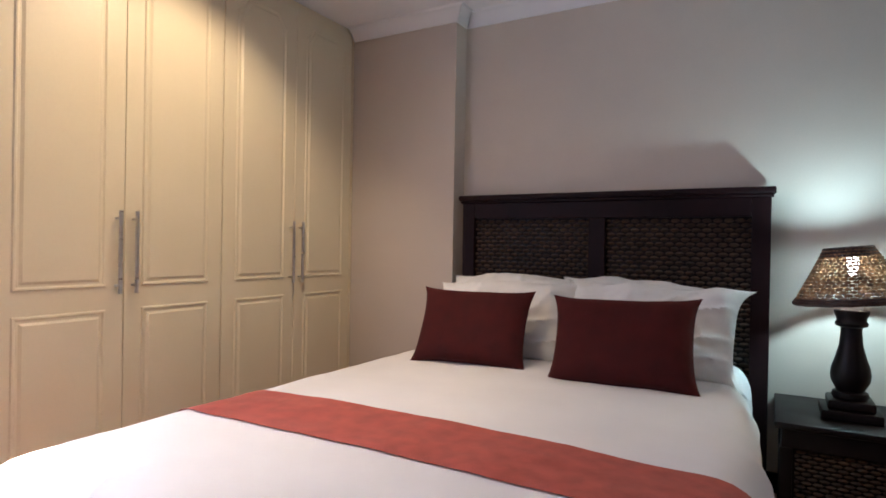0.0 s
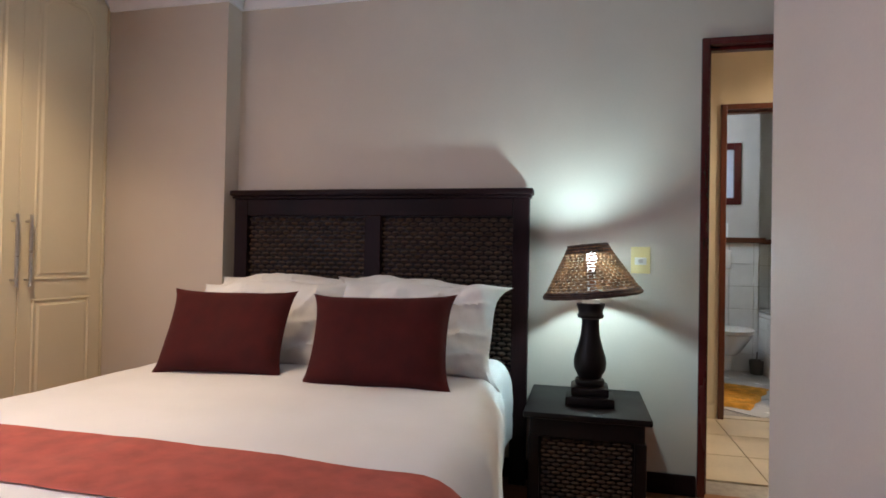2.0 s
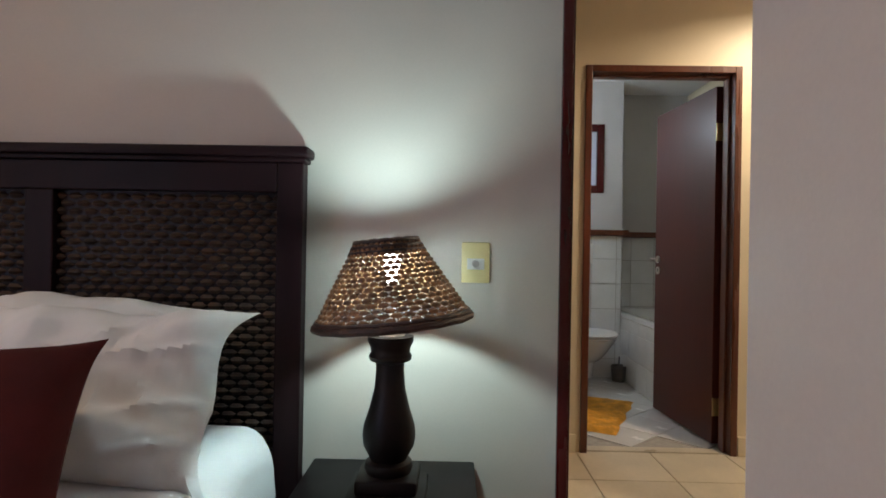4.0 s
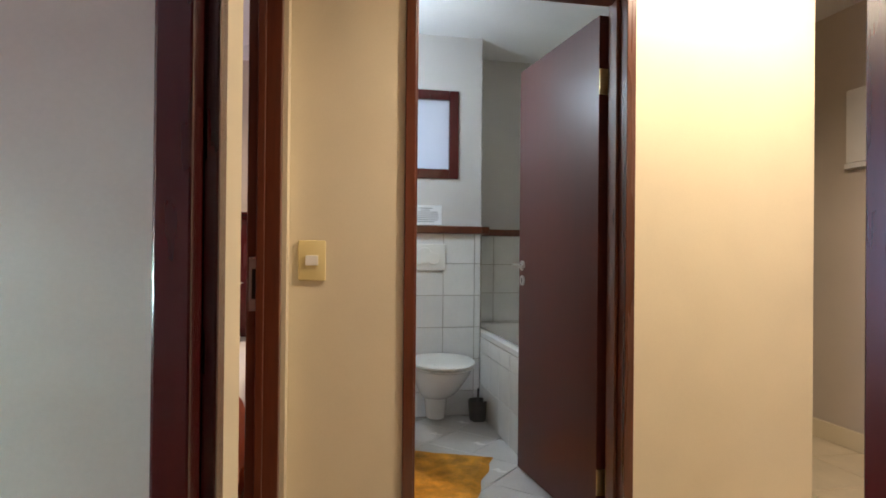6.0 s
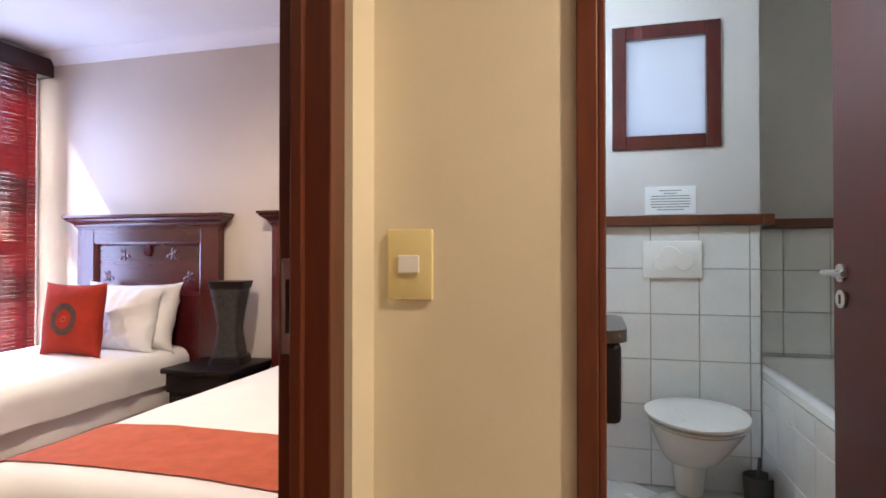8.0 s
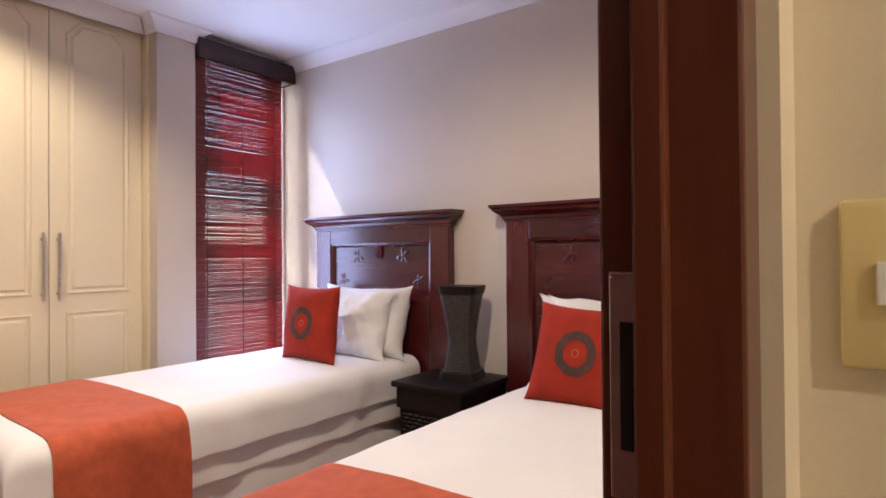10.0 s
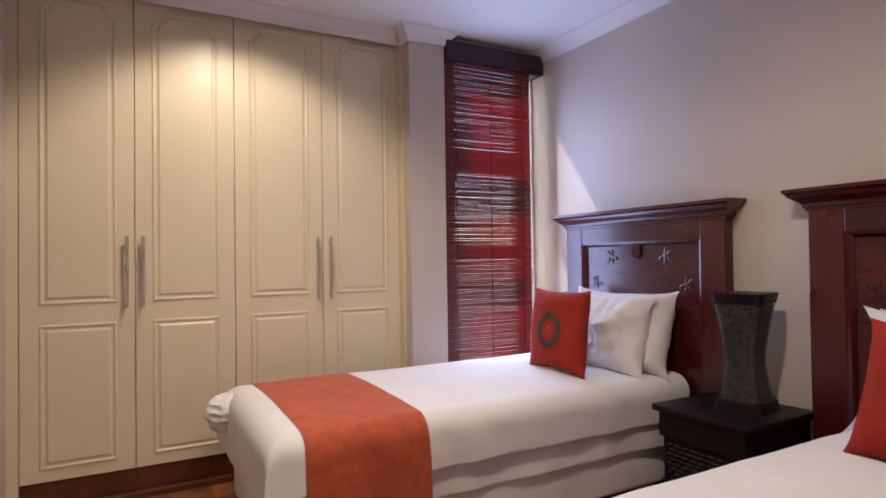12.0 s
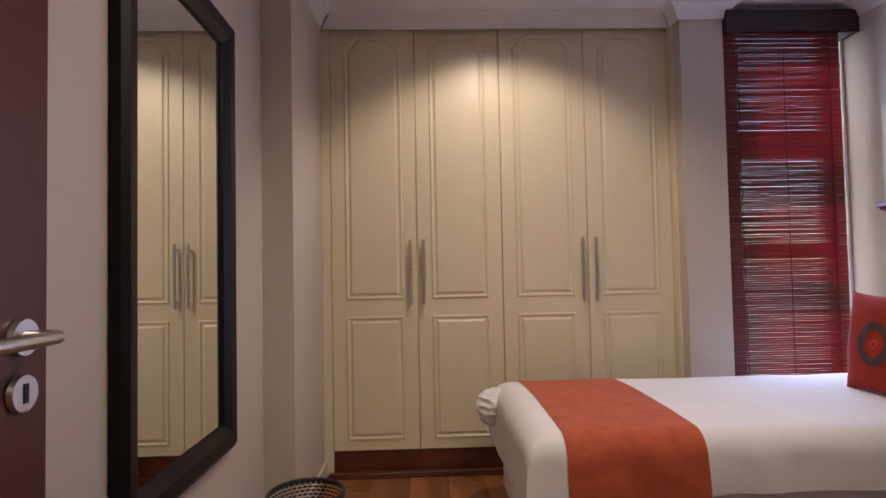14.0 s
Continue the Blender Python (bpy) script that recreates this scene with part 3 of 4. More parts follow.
def wardrobe(x, y0, w, z1, hz, group, depth=0.56, z0=0.11):
    ob = thing("wardrobe", (0, 0, 0), "cream panelled two-door built-in wardrobe with bar handles, closed", "wardrobe", group)
    bm = boxes((x - depth, x - 0.02, y0, y0 + 0.016, z0 - 0.003, z1), (x - depth, x - 0.02, y0 + 2 * w - 0.016, y0 + 2 * w, z0 - 0.003, z1), (x - depth, x - depth + 0.01, y0 + 0.016, y0 + 2 * w - 0.016, 0, z1), (x - depth + 0.01, x - 0.02, y0 + 0.016, y0 + 2 * w - 0.016, z1 - 0.016, z1), (x - depth + 0.01, x - 0.02, y0 + 0.016, y0 + 2 * w - 0.016, z0 - 0.016, z0))
    part("body", bm, CREAM, ob)
    part("plinth", boxes((x - 0.032, x - 0.019, y0 + 0.0005, y0 + 2 * w - 0.0005, 0.001, z0 - 0.004)), FRAMEWOOD, ob, "dark plinth")
    cupboard_door("door", w, z1 - z0, True, ob, x, y0, z0, hz)
    cupboard_door("door", w, z1 - z0, False, ob, x, y0 + w, z0, hz)
    return ob


for y in (1.442, 2.412):
    wardrobe(-2.21, y, 0.4835, 2.375, 1.035, "double bedroom wardrobes")
for y, w in ((4.171, 0.4535), (5.079, 0.4625)):
    wardrobe(-2.39, y, w, 2.39, 1.062, "twin bedroom wardrobes", z0=0.132)
structure("trim_filler", boxes((-2.41, -2.385, 4.125, 4.170, 0, 2.42), (-2.40, -2.33, 6.004, 6.0145, 0, 2.42), (-2.23, -2.205, 3.381, 3.39, 0, 2.42), (-2.45, -2.41, 4.13, 6.01, 2.397, 2.425), (-2.26, -2.215, 1.442, 3.385, 2.377, 2.425)), CREAM, "cream filler strips beside the wardrobes", "trim")


# ---- windows and blinds ----
def window(name, m, w, z0, z1, label, glass=GLASS, bars=(), fw=0.06, mat=FRAMEWOOD, dep=0.07):
    """In the xz plane of m, x from 0 to w, inside face at y = 0."""
    ob = new(name)
    ob.matrix_basis = m
    tagged(ob, label, "window", kind="structure")
    fr_ = boxes((0, fw, 0, dep, z0, z1), (w - fw, w, 0, dep, z0, z1), (fw, w - fw, 0, dep, z0, z0 + fw), (fw, w - fw, 0, dep, z1 - fw, z1), bev=0.004)
    for b in bars:
        box(fr_, *b, bev=0.003)
    part("window_frame", fr_, mat, ob)
    p = part("pane", boxes((fw - 0.005, w - fw + 0.005, dep * 0.5, dep * 0.5 + 0.005, z0 + fw - 0.005, z1 - fw + 0.005)), glass, ob)
    p.visible_shadow = False
    return ob


window("window_bath", pose(1.347, 6.835, 0), 0.49, 1.605, 2.205, "small hardwood bathroom window with frosted glass", FROST, fw=0.066, dep=0.06, mat=MAHOGANY)
window("window_twin", pose(-2.42, 6.37, 0, 0, 0, 90), 0.571, 0.30, 2.44, "tall dark-framed window behind a wooden blind", GLASS, bars=((0.03, 0.541, 0.0, 0.06, 1.66, 1.80), (0.03, 0.541, 0.0, 0.06, 1.10, 1.18)), fw=0.03, dep=0.06, mat=DARKWOOD)
window("window_double", pose(-2.42, 0.45, 0, 0, 0, 90), 0.72, 0.35, 2.59, "tall window that lets sun onto the bed", GLASS, fw=0.05, dep=0.06, mat=DARKWOOD)
structure("trim_window_lining", boxes((-2.36, -2.345, 6.944, 6.957, 0.30, 2.42), bev=0.002), WHITE, "white painted window lining", "trim")

blind = thing("wooden_blind", (0, 0, 0), "dark reddish wooden slat blind, lowered, with pelmet", "blind")
part("pelmet", boxes((-2.237, -2.215, 6.247, 6.956, 2.272, 2.394), (-2.36, -2.23, 6.247, 6.265, 2.272, 2.394), (-2.36, -2.23, 6.938, 6.956, 2.272, 2.394), (-2.36, -2.23, 6.26, 6.945, 2.376, 2.394), bev=0.006), PELMET, blind, "dark wooden pelmet box", True)
slat_me = None
rs = random.Random(4)
nsl = 158
for i in range(nsl):
    z = 0.42 + i * 0.0119 + rs.uniform(-0.0004, 0.0004)
    if slat_me is None:
        slat_me = mesh_of("slat", boxes((-0.0018, 0.0018, -0.313, 0.313, -0.0056, 0.0056), bev=0.0012), SLAT)
    o = new("slat", slat_me)
    o.parent = blind
    o.matrix_basis = pose(-2.275 + rs.uniform(-0.0015, 0.0015), 6.567 + rs.uniform(-0.002, 0.002), z, rs.gauss(0, 0.07), 9 + rs.uniform(-6, 6), 0)
for y in (6.33, 6.575, 6.82):
    part("cord", tube(bmesh.new(), [(-2.2705, y, 0.41), (-2.2705, y, 2.21)], 0.0016, 6), BLACKWEAVE, blind)
part("bottom_rail", boxes((-2.285, -2.265, 6.255, 6.88, 0.385, 0.412), bev=0.004), SLAT, blind)


# ---- double bed ----
def headboard_woven(x0, x1, y, top, label):
    ob = thing("headboard", (0, 0, 0), label, "headboard")
    f0, f1 = y, y + 0.055
    pw = 0.075
    xm = (x0 + x1) / 2
    a0, a1 = x0 + 0.018, x1 - 0.018
    zt = top - 0.03
    part("cap_rail", boxes((x0, x1, f0 - 0.025, f1 + 0.01, zt, top), bev=0.008), DARKWOOD, ob, "", True)
    part("cap_moulding", boxes((x0 + 0.009, x1 - 0.009, f0 - 0.012, f1, zt - 0.014, zt), bev=0.004), DARKWOOD, ob, "", True)
    for p0, p1 in ((a0, a0 + pw), (a1 - pw, a1)):
        part("post", boxes((p0, p1, f0, f1, 0.0, zt - 0.014), bev=0.004), DARKWOOD, ob)
    part("mullion", boxes((xm - 0.042, xm + 0.042, f0, f1 - 0.01, 0.42, zt - 0.10), bev=0.004), DARKWOOD, ob)
    part("top_rail", boxes((a0 + pw, a1 - pw, f0, f1 - 0.01, zt - 0.10, zt - 0.014), bev=0.004), DARKWOOD, ob)
    part("bottom_rail", boxes((a0 + pw, a1 - pw, f0, f1 - 0.01, 0.34, 0.42), bev=0.004), DARKWOOD, ob)
    for p0, p1 in ((a0 + pw, xm - 0.042), (xm + 0.042, a1 - pw)):
        part("backing", boxes((p0, p1, f1 - 0.022, f1 - 0.012, 0.42, zt - 0.10)), EBONY, ob)
        bm = bmesh.new()

        def f(u, v, p0=p0, p1=p1):
            return Vector((p0 + u * (p1 - p0), f1 - 0.0235, 0.425 + v * (zt - 0.105 - 0.425))), Vector((0, -1, 0))
        woven(bm, 14, 36, f, 0.98, 1.0, 0.014)
        tagged(part("woven_panel", bm, CANE, ob, "woven dark cane panel", True), kind="stuff")
    return ob


headboard_woven(-1.445, 0.118, 3.42, 1.368, "dark-stained wooden headboard with two woven cane panels")
bed = thing("double_bed", (0, 0, 0), "double bed with a smooth white duvet cover, made up", "bed")
part("bed_base", boxes((-1.40, 0.0, 1.22, 3.41, 0.05, 0.30), bev=0.02), LINEN, bed)
for x, y in ((-1.32, 1.3), (-0.02, 1.3), (-1.32, 3.33), (-0.02, 3.33)):
    part("leg", lathe(bmesh.new(), [(0.025, 0), (0.03, 0.05)], 14, x, y), EBONY, bed)
part("mattress", boxes((-1.40, -0.035, 1.22, 3.41, 0.305, 0.50), bev=0.06), SHEET, bed)
part("duvet", draped(-1.385, 0.0, 1.24, 3.40, 0.575, 0.125, 0.36, 0.42, 0.40, 0.0, 66, 80, 0.005, 2.0, 0.012, 0.06), LINEN, bed, "", True)
tagged(part("bed_runner", draped(-1.385, 0.0, 1.635, 1.93, 0.5795, 0.129, 0.36, 0.42, 0.0, 0.0, 70, 22, 0.005, 2.0, 0.012), RUST, None, "", True), "rust coloured velvet bed runner across the white duvet", "bed runner")


def cushion(name, w, h, t, m, mat, label, category, seed, ear=0.02, wr=0.006, group="", sag=0.0):
    ob = part(name, pillow(w, h, t, ear, wr, seed, sag=sag), mat, None, "", True)
    ob.matrix_basis = m
    tagged(ob, label, category, group)
    return ob


P1 = "white pillows on the double bed"
cushion("pillow", 0.74, 0.42, 0.17, pose(-1.01, 3.21, 0.73, -26, 0, 2), SHEET, "plump white cotton pillow leaning on the headboard", "pillow", 1.0, 0.015, 0.03, P1, -0.03)
cushion("pillow", 0.70, 0.42, 0.17, pose(-0.45, 3.23, 0.728, -26, 2, -3), SHEET, "plump white cotton pillow leaning on the headboard", "pillow", 5.0, 0.015, 0.03, P1, -0.03)
cushion("pillow", 0.74, 0.40, 0.18, pose(-1.01, 3.05, 0.725, -33, -1, 1), SHEET, "creased white cotton pillow with pointed corners", "pillow", 8.0, 0.02, 0.034, P1, -0.02)
cushion("pillow", 0.70, 0.40, 0.18, pose(-0.35, 3.09, 0.732, -31, 1, -2), SHEET, "creased white cotton pillow with pointed corners", "pillow", 11.0, 0.05, 0.034, P1, -0.02)
P2 = "maroon cushions on the double bed"
cushion("cushion", 0.50, 0.345, 0.12, pose(-1.02, 2.76, 0.733, -27, 0, 7), MAROON, "dark maroon cotton oblong cushion", "cushion", 3.0, 0.012, 0.004, P2)
cushion("cushion", 0.53, 0.355, 0.12, pose(-0.38, 2.745, 0.73, -27, -1.5, 4), MAROON, "dark maroon cotton oblong cushion", "cushion", 6.0, 0.016, 0.004, P2)


# ---- bedside table and lamp of the double bed ----
ns = thing("nightstand", (0.365, 3.25, 0), "black-stained wooden bedside table with a woven front", "nightstand")
part("tabletop", boxes((-0.24, 0.24, -0.245, 0.262, 0.425, 0.45), bev=0.006), EBONY, ns, "", True)
part("rail", boxes((-0.215, 0.215, -0.215, 0.24, 0.35, 0.425), bev=0.003), EBONY, ns)
for sx in (-1, 1):
    for y in (-0.215, 0.195):
        part("leg", boxes((sx * 0.2 - 0.022, sx * 0.2 + 0.022, y, y + 0.045, 0, 0.35), bev=0.004), EBONY, ns)
part("side_panel", boxes((-0.215, -0.200, -0.17, 0.195, 0.06, 0.35)), EBONY, ns)
part("side_panel", boxes((0.200, 0.215, -0.17, 0.195, 0.06, 0.35)), EBONY, ns)
bm = bmesh.new()
woven(bm, 9, 17, lambda u, v: (Vector((-0.17 + 0.34 * u, -0.196, 0.07 + 0.275 * v)), Vector((0, -1, 0))), 0.98, 1.05, 0.011)
part("backing", boxes((-0.178, 0.178, -0.196, -0.186, 0.06, 0.35)), EBONY, ns)
tagged(part("woven_front", bm, CANE, ns, "woven dark cane drawer front", True), kind="stuff")

lamp = thing("table_lamp", (0.378, 3.235, 0.45), "lit lamp with turned black wooden foot and woven cane shade", "table lamp")
part("foot_step", boxes((-0.097, 0.097, -0.097, 0.097, 0, 0.036), bev=0.006), EBONY, lamp, "", True)
part("foot_block", boxes((-0.076, 0.076, -0.076, 0.076, 0.036, 0.072), bev=0.008), EBONY, lamp, "", True)
part("stem", lathe(bmesh.new(), [(0.056, 0.072), (0.061, 0.085), (0.058, 0.098), (0.046, 0.104), (0.050, 0.112), (0.064, 0.14), (0.067, 0.165), (0.064, 0.19), (0.051, 0.23), (0.039, 0.28), (0.035, 0.33), (0.036, 0.345), (0.052, 0.352), (0.055, 0.362), (0.049, 0.372), (0.051, 0.385), (0.058, 0.40), (0.058, 0.412), (0.023, 0.414)], 36), EBONY, lamp, "", True)
part("socket", lathe(bmesh.new(), [(0.036, 0.412), (0.036, 0.428), (0.018, 0.432), (0.018, 0.545), (0.0, 0.546)], 20), WHITEPLASTIC, lamp, "", True)
b_ = part("bulb", lathe(bmesh.new(), [(0.012, 0.546), (0.015, 0.575), (0.021, 0.590), (0.022, 0.604), (0.018, 0.616), (0.010, 0.624), (0.0, 0.626)], 20), GLOW, lamp, "glowing cool white bulb", True)
b_.visible_shadow = False
Z0, Z1, R0, R1 = 0.45, 0.65, 0.196, 0.078
shade = bmesh.new()
woven(shade, 38, 17, lambda u, v: (Vector((math.cos(2 * math.pi * u) * (R0 + (R1 - R0) * v), math.sin(2 * math.pi * u) * (R0 + (R1 - R0) * v), Z0 + (Z1 - Z0) * v)), Vector((math.cos(2 * math.pi * u), math.sin(2 * math.pi * u), 0.5)).normalized()), 1.08, 1.16, 0.006)
shd = part("shade", shade, CANE_SHADE, lamp, "woven brown cane shade", True)
shd.matrix_basis = pose(0, 0, 0.5, 0, -6, 0) @ pose(0, 0, -0.5)
for i in range(36):
    a = 2 * math.pi * i / 36
    tube_b = tube(bmesh.new(), [(R0 * math.cos(a), R0 * math.sin(a), Z0), (R1 * math.cos(a), R1 * math.sin(a), Z1)], 0.0016, 5)
    part("stake", tube_b, CANE_SHADE, shd)
for r, z, th, nm in ((R0, Z0, 0.0095, "bottom_rim"), (R0 - 0.004, Z0 + 0.012, 0.006, "bottom_rim"), (R1, Z1, 0.008, "top_rim"), (R1 + 0.008, Z1 - 0.014, 0.007, "top_rim"), (R1 + 0.015, Z1 - 0.026, 0.006, "top_rim")):
    bm = bmesh.new()
    tube(bm, [(r * math.cos(2 * math.pi * k / 48), r * math.sin(2 * math.pi * k / 48), z + 0.001 * math.sin(k * 2.1)) for k in range(49)], th, 8)
    part(nm, bm, SHADE_RIM, shd, "", True)


# ---- twin beds ----
def headboard_carved(x0, x1, y, top, label):
    """Mahogany headboard with a stepped cornice and an arched sunk panel with carved scrolls."""
    ob = thing("headboard", (0, 0, 0), label, "headboard", "twin headboards")
    f0, f1 = y, y + 0.055
    prof = [(0.0, 0.0), (0.0, 0.014), (0.008, 0.018), (0.012, 0.028), (0.026, 0.040), (0.042, 0.050), (0.050, 0.062), (0.050, 0.070), (0.058, 0.074), (0.058, 0.085)]
    bm = bmesh.new()
    rings = [[bm.verts.new(c) for c in ((x0 + i, f1 + 0.004, top - d), (x0 + i, f0 - 0.06 + i, top - d), (x1 - i, f0 - 0.06 + i, top - d), (x1 - i, f1 + 0.004, top - d))] for i, d in prof]
    for a, b in zip(rings, rings[1:]):
        for k in range(4):
            bm.faces.new((a[k], a[(k + 1) % 4], b[(k + 1) % 4], b[k]))
    bm.faces.new(rings[0])
    bm.faces.new(rings[-1])
    part("cornice", bm, MAHOGANY_H, ob, "moulded top cornice", True)
    b0, b1, zt = x0 + 0.065, x1 - 0.065, top - 0.085
    for p0, p1 in ((b0, b0 + 0.13), (b1 - 0.13, b1)):
        part("stile", boxes((p0, p1, f0, f1, 0, zt), bev=0.004), MAHOGANY, ob)
    part("frieze", boxes((b0 + 0.13, b1 - 0.13, f0, f1, zt - 0.085, zt), bev=0.003), MAHOGANY_H, ob)
    part("bottom_rail", boxes((b0 + 0.13, b1 - 0.13, f0, f1, 0.30, 0.42), bev=0.003), MAHOGANY_H, ob)
    q0, q1 = b0 + 0.13, b1 - 0.13
    part("panel", boxes((q0, q1, f0 + 0.026, f1 - 0.008, 0.42, zt - 0.085)), MAHOGANY_H, ob)
    zp = zt - 0.085
    bm = bmesh.new()
    moulded(bm, [(q0, 0.42), (q1, 0.42), (q1, zp), (q0, zp)], [(0.0, 0.0), (0.010, 0.004), (0.022, 0.020)], lambda p, q, h: (p, f0 + 0.003 + h, q))
    bm.faces.ensure_lookup_table()
    bm.faces.remove(bm.faces[-1])
    part("panel_moulding", bm, MAHOGANY, ob)
    xm, hw = (q0 + q1) / 2, (q1 - q0) / 2
    for s, cx, cz, k in ((-1, -0.46, -0.075, 1.0), (1, 0.46, -0.075, 1.0), (-1, -0.76, -0.215, 0.9), (1, 0.76, -0.215, 0.9)):
        bm = bmesh.new()
        for ang, rr_, ln in ((0, 0.0, 0.020), (35, 0.028, 0.024), (95, 0.024, 0.018), (-40, 0.032, 0.026), (200, 0.030, 0.022), (-100, 0.024, 0.017)):
            ca, sa = math.cos(radians(ang)), math.sin(radians(ang))
            m = Matrix.Translation((xm + cx * hw + s * k * rr_ * ca, f0 + 0.0275, zp + cz + k * rr_ * sa)) @ Matrix.Rotation(-s * radians(ang) if s > 0 else radians(ang), 4, "Y") @ Matrix.Diagonal((ln * k * 1.15, 0.0055, 0.013 * k, 1))
            bmesh.ops.create_icosphere(bm, subdivisions=2, radius=1.0, matrix=m)
        part("carved_scroll", bm, MAHOGANY, ob, "carved leaf scroll ornament", True)
    bm = bmesh.new()
    for j in range(3):
        tube(bm, [(xm + (j - 1) * 0.014, f0 + 0.020, zp - 0.02), (xm + (j - 1) * 0.022, f0 + 0.016, zp - 0.05), (xm + (j - 1) * 0.010, f0 + 0.021, zp - 0.085)], 0.008, 8)
    part("carved_shell", bm, MAHOGANY, ob, "carved shell ornament", True)
    return ob


headboard_carved(-2.02, -0.842, 6.90, 1.347, "glossy carved mahogany headboard of the single bed by the window")
headboard_carved(-0.62, 0.558, 6.90, 1.352, "glossy carved mahogany headboard of the single bed by the door")


def single_bed(x0, x1, y0, y1, seed, label):
    ob = thing("single_bed", (0, 0, 0), label, "bed", "twin beds")
    part("bed_base", boxes((x0 + 0.04, x1 - 0.04, y0 + 0.05, y1, 0.06, 0.23), bev=0.015), LINEN, ob)
    for x in (x0 + 0.1, x1 - 0.1):
        for y in (y0 + 0.12, y1 - 0.08):
            part("leg", lathe(bmesh.new(), [(0.024, 0), (0.028, 0.06)], 14, x, y), EBONY, ob)
    part("valance", draped(x0 + 0.055, x1 - 0.055, y0 + 0.07, y1, 0.262, 0.02, 0.19, 0.19, 0.19, 0.0, 46, 60, 0.004, seed + 5), SHEET, ob, "white pleated valance", True)
    part("mattress", boxes((x0 + 0.03, x1 - 0.03, y0 + 0.04, y1, 0.27, 0.47), bev=0.04), SHEET, ob)
    part("sheet", draped(x0 + 0.09, x1 - 0.09, y0 + 0.10, y1, 0.505, 0.07, 0.30, 0.30, 0.30, 0.0, 46, 60, 0.004, seed + 2), SHEET, ob, "white under-sheet showing below the cover", True)
    part("bedspread", draped(x0 + 0.075, x1 - 0.075, y0 + 0.09, y1, 0.545, 0.085, 0.235, 0.235, 0.30, 0.0, 60, 80, 0.0035, seed, 0.012), LINEN, ob, "", True)
    return ob


bedA = single_bed(-2.07, -1.11, 4.96, 6.895, 3.0, "single bed by the window with a white bedspread, made up")
bedB = single_bed(-0.32, 0.64, 4.96, 6.895, 13.0, "single bed by the door with a white bedspread, made up")
# gathered corner of the bedspread at the foot
bm = bmesh.new()


def rumple(u, v):
    a, e = 2 * math.pi * u, math.pi * (v - 0.5)
    d = Vector((math.cos(a) * math.cos(e), math.sin(a) * math.cos(e), math.sin(e)))
    q = d.copy()
    ridge = 1 - abs(ripple((q.x + 0.4 * q.z, q.y, q.z * 1.5), 1.5, 3.3)) * 2
    fine = 1 - abs(ripple((q.x, q.y - q.z, q.z * 3), 4.1, 8.1)) * 2
    r = 0.84 + 0.16 * ridge + 0.04 * fine
    return Vector((-1.95 + 0.095 * r * d.x, 4.975 + 0.095 * r * d.y, 0.445 + 0.085 * r * d.z))


sheet(bm, 64, 40, rumple)
bmesh.ops.remove_doubles(bm, verts=bm.verts, dist=0.0004)
tagged(part("gathered_corner", bm, LINEN, bedA, "gathered corner of the bedspread", True), kind="stuff")


def throw(x0, x1, y0, y1, left, right, seed, label, fringe):
    ob = tagged(new("bed_throw"), label, "throw", "throws on the twin beds")
    part("cloth", draped(x0 + 0.075, x1 - 0.075, y0, y1, 0.5495, 0.089, left, right, 0.0, 0.0, 70, 26, 0.0035, seed, 0.012), ORANGE, ob, "", True)
    if fringe:
        rr = random.Random(7)
        bm = bmesh.new()
        ox, zx = fold(x1 - x0 - 0.15 + right, x1 - x0 - 0.15, 0.089, 0)
        n = 34
        for i in range(n):
            y = y0 + (i + 0.5) * (y1 - y0) / n
            xx, zz = x0 + 0.075 + ox, 0.5495 - zx
            tube(bm, [(xx, y, zz + 0.006), (xx + 0.004 + rr.uniform(-0.004, 0.004), y + rr.uniform(-0.004, 0.004), zz - 0.03), (xx + rr.uniform(-0.004, 0.008), y + rr.uniform(-0.008, 0.008), zz - 0.065 - rr.uniform(0, 0.015))], 0.0028, 5)
        part("fringe", bm, ORANGE, ob, "knotted orange fringe")
    return ob


throw(-2.07, -1.11, 5.09, 5.53, 0.28, 0.37, 3.0, "orange fringed throw across the foot of the bed by the window", True)
throw(-0.32, 0.64, 5.10, 5.45, 0.28, 0.34, 13.0, "orange throw across the foot of the bed by the door", True)
P3 = "white pillows on the twin beds"
cushion("pillow", 0.60, 0.39, 0.15, pose(-1.44, 6.80, 0.73, -10, 0, 0), SHEET, "white cotton pillow standing against the headboard", "pillow", 21.0, 0.03, 0.028, P3)
cushion("pillow", 0.58, 0.38, 0.14, pose(-1.47, 6.69, 0.725, -14, 0, 3), SHEET, "white cotton pillow with soft creases", "pillow", 24.0, 0.03, 0.03, P3)
cushion("pillow", 0.60, 0.40, 0.15, pose(0.0, 6.76, 0.715, -20, 0, 1), SHEET, "white cotton pillow standing against the headboard", "pillow", 27.0, 0.04, 0.028, P3)
cushion("pillow", 0.60, 0.39, 0.15, pose(0.12, 6.58, 0.715, -26, 1, -3), SHEET, "white cotton pillow with a ruffled corner", "pillow", 31.0, 0.045, 0.03, P3)


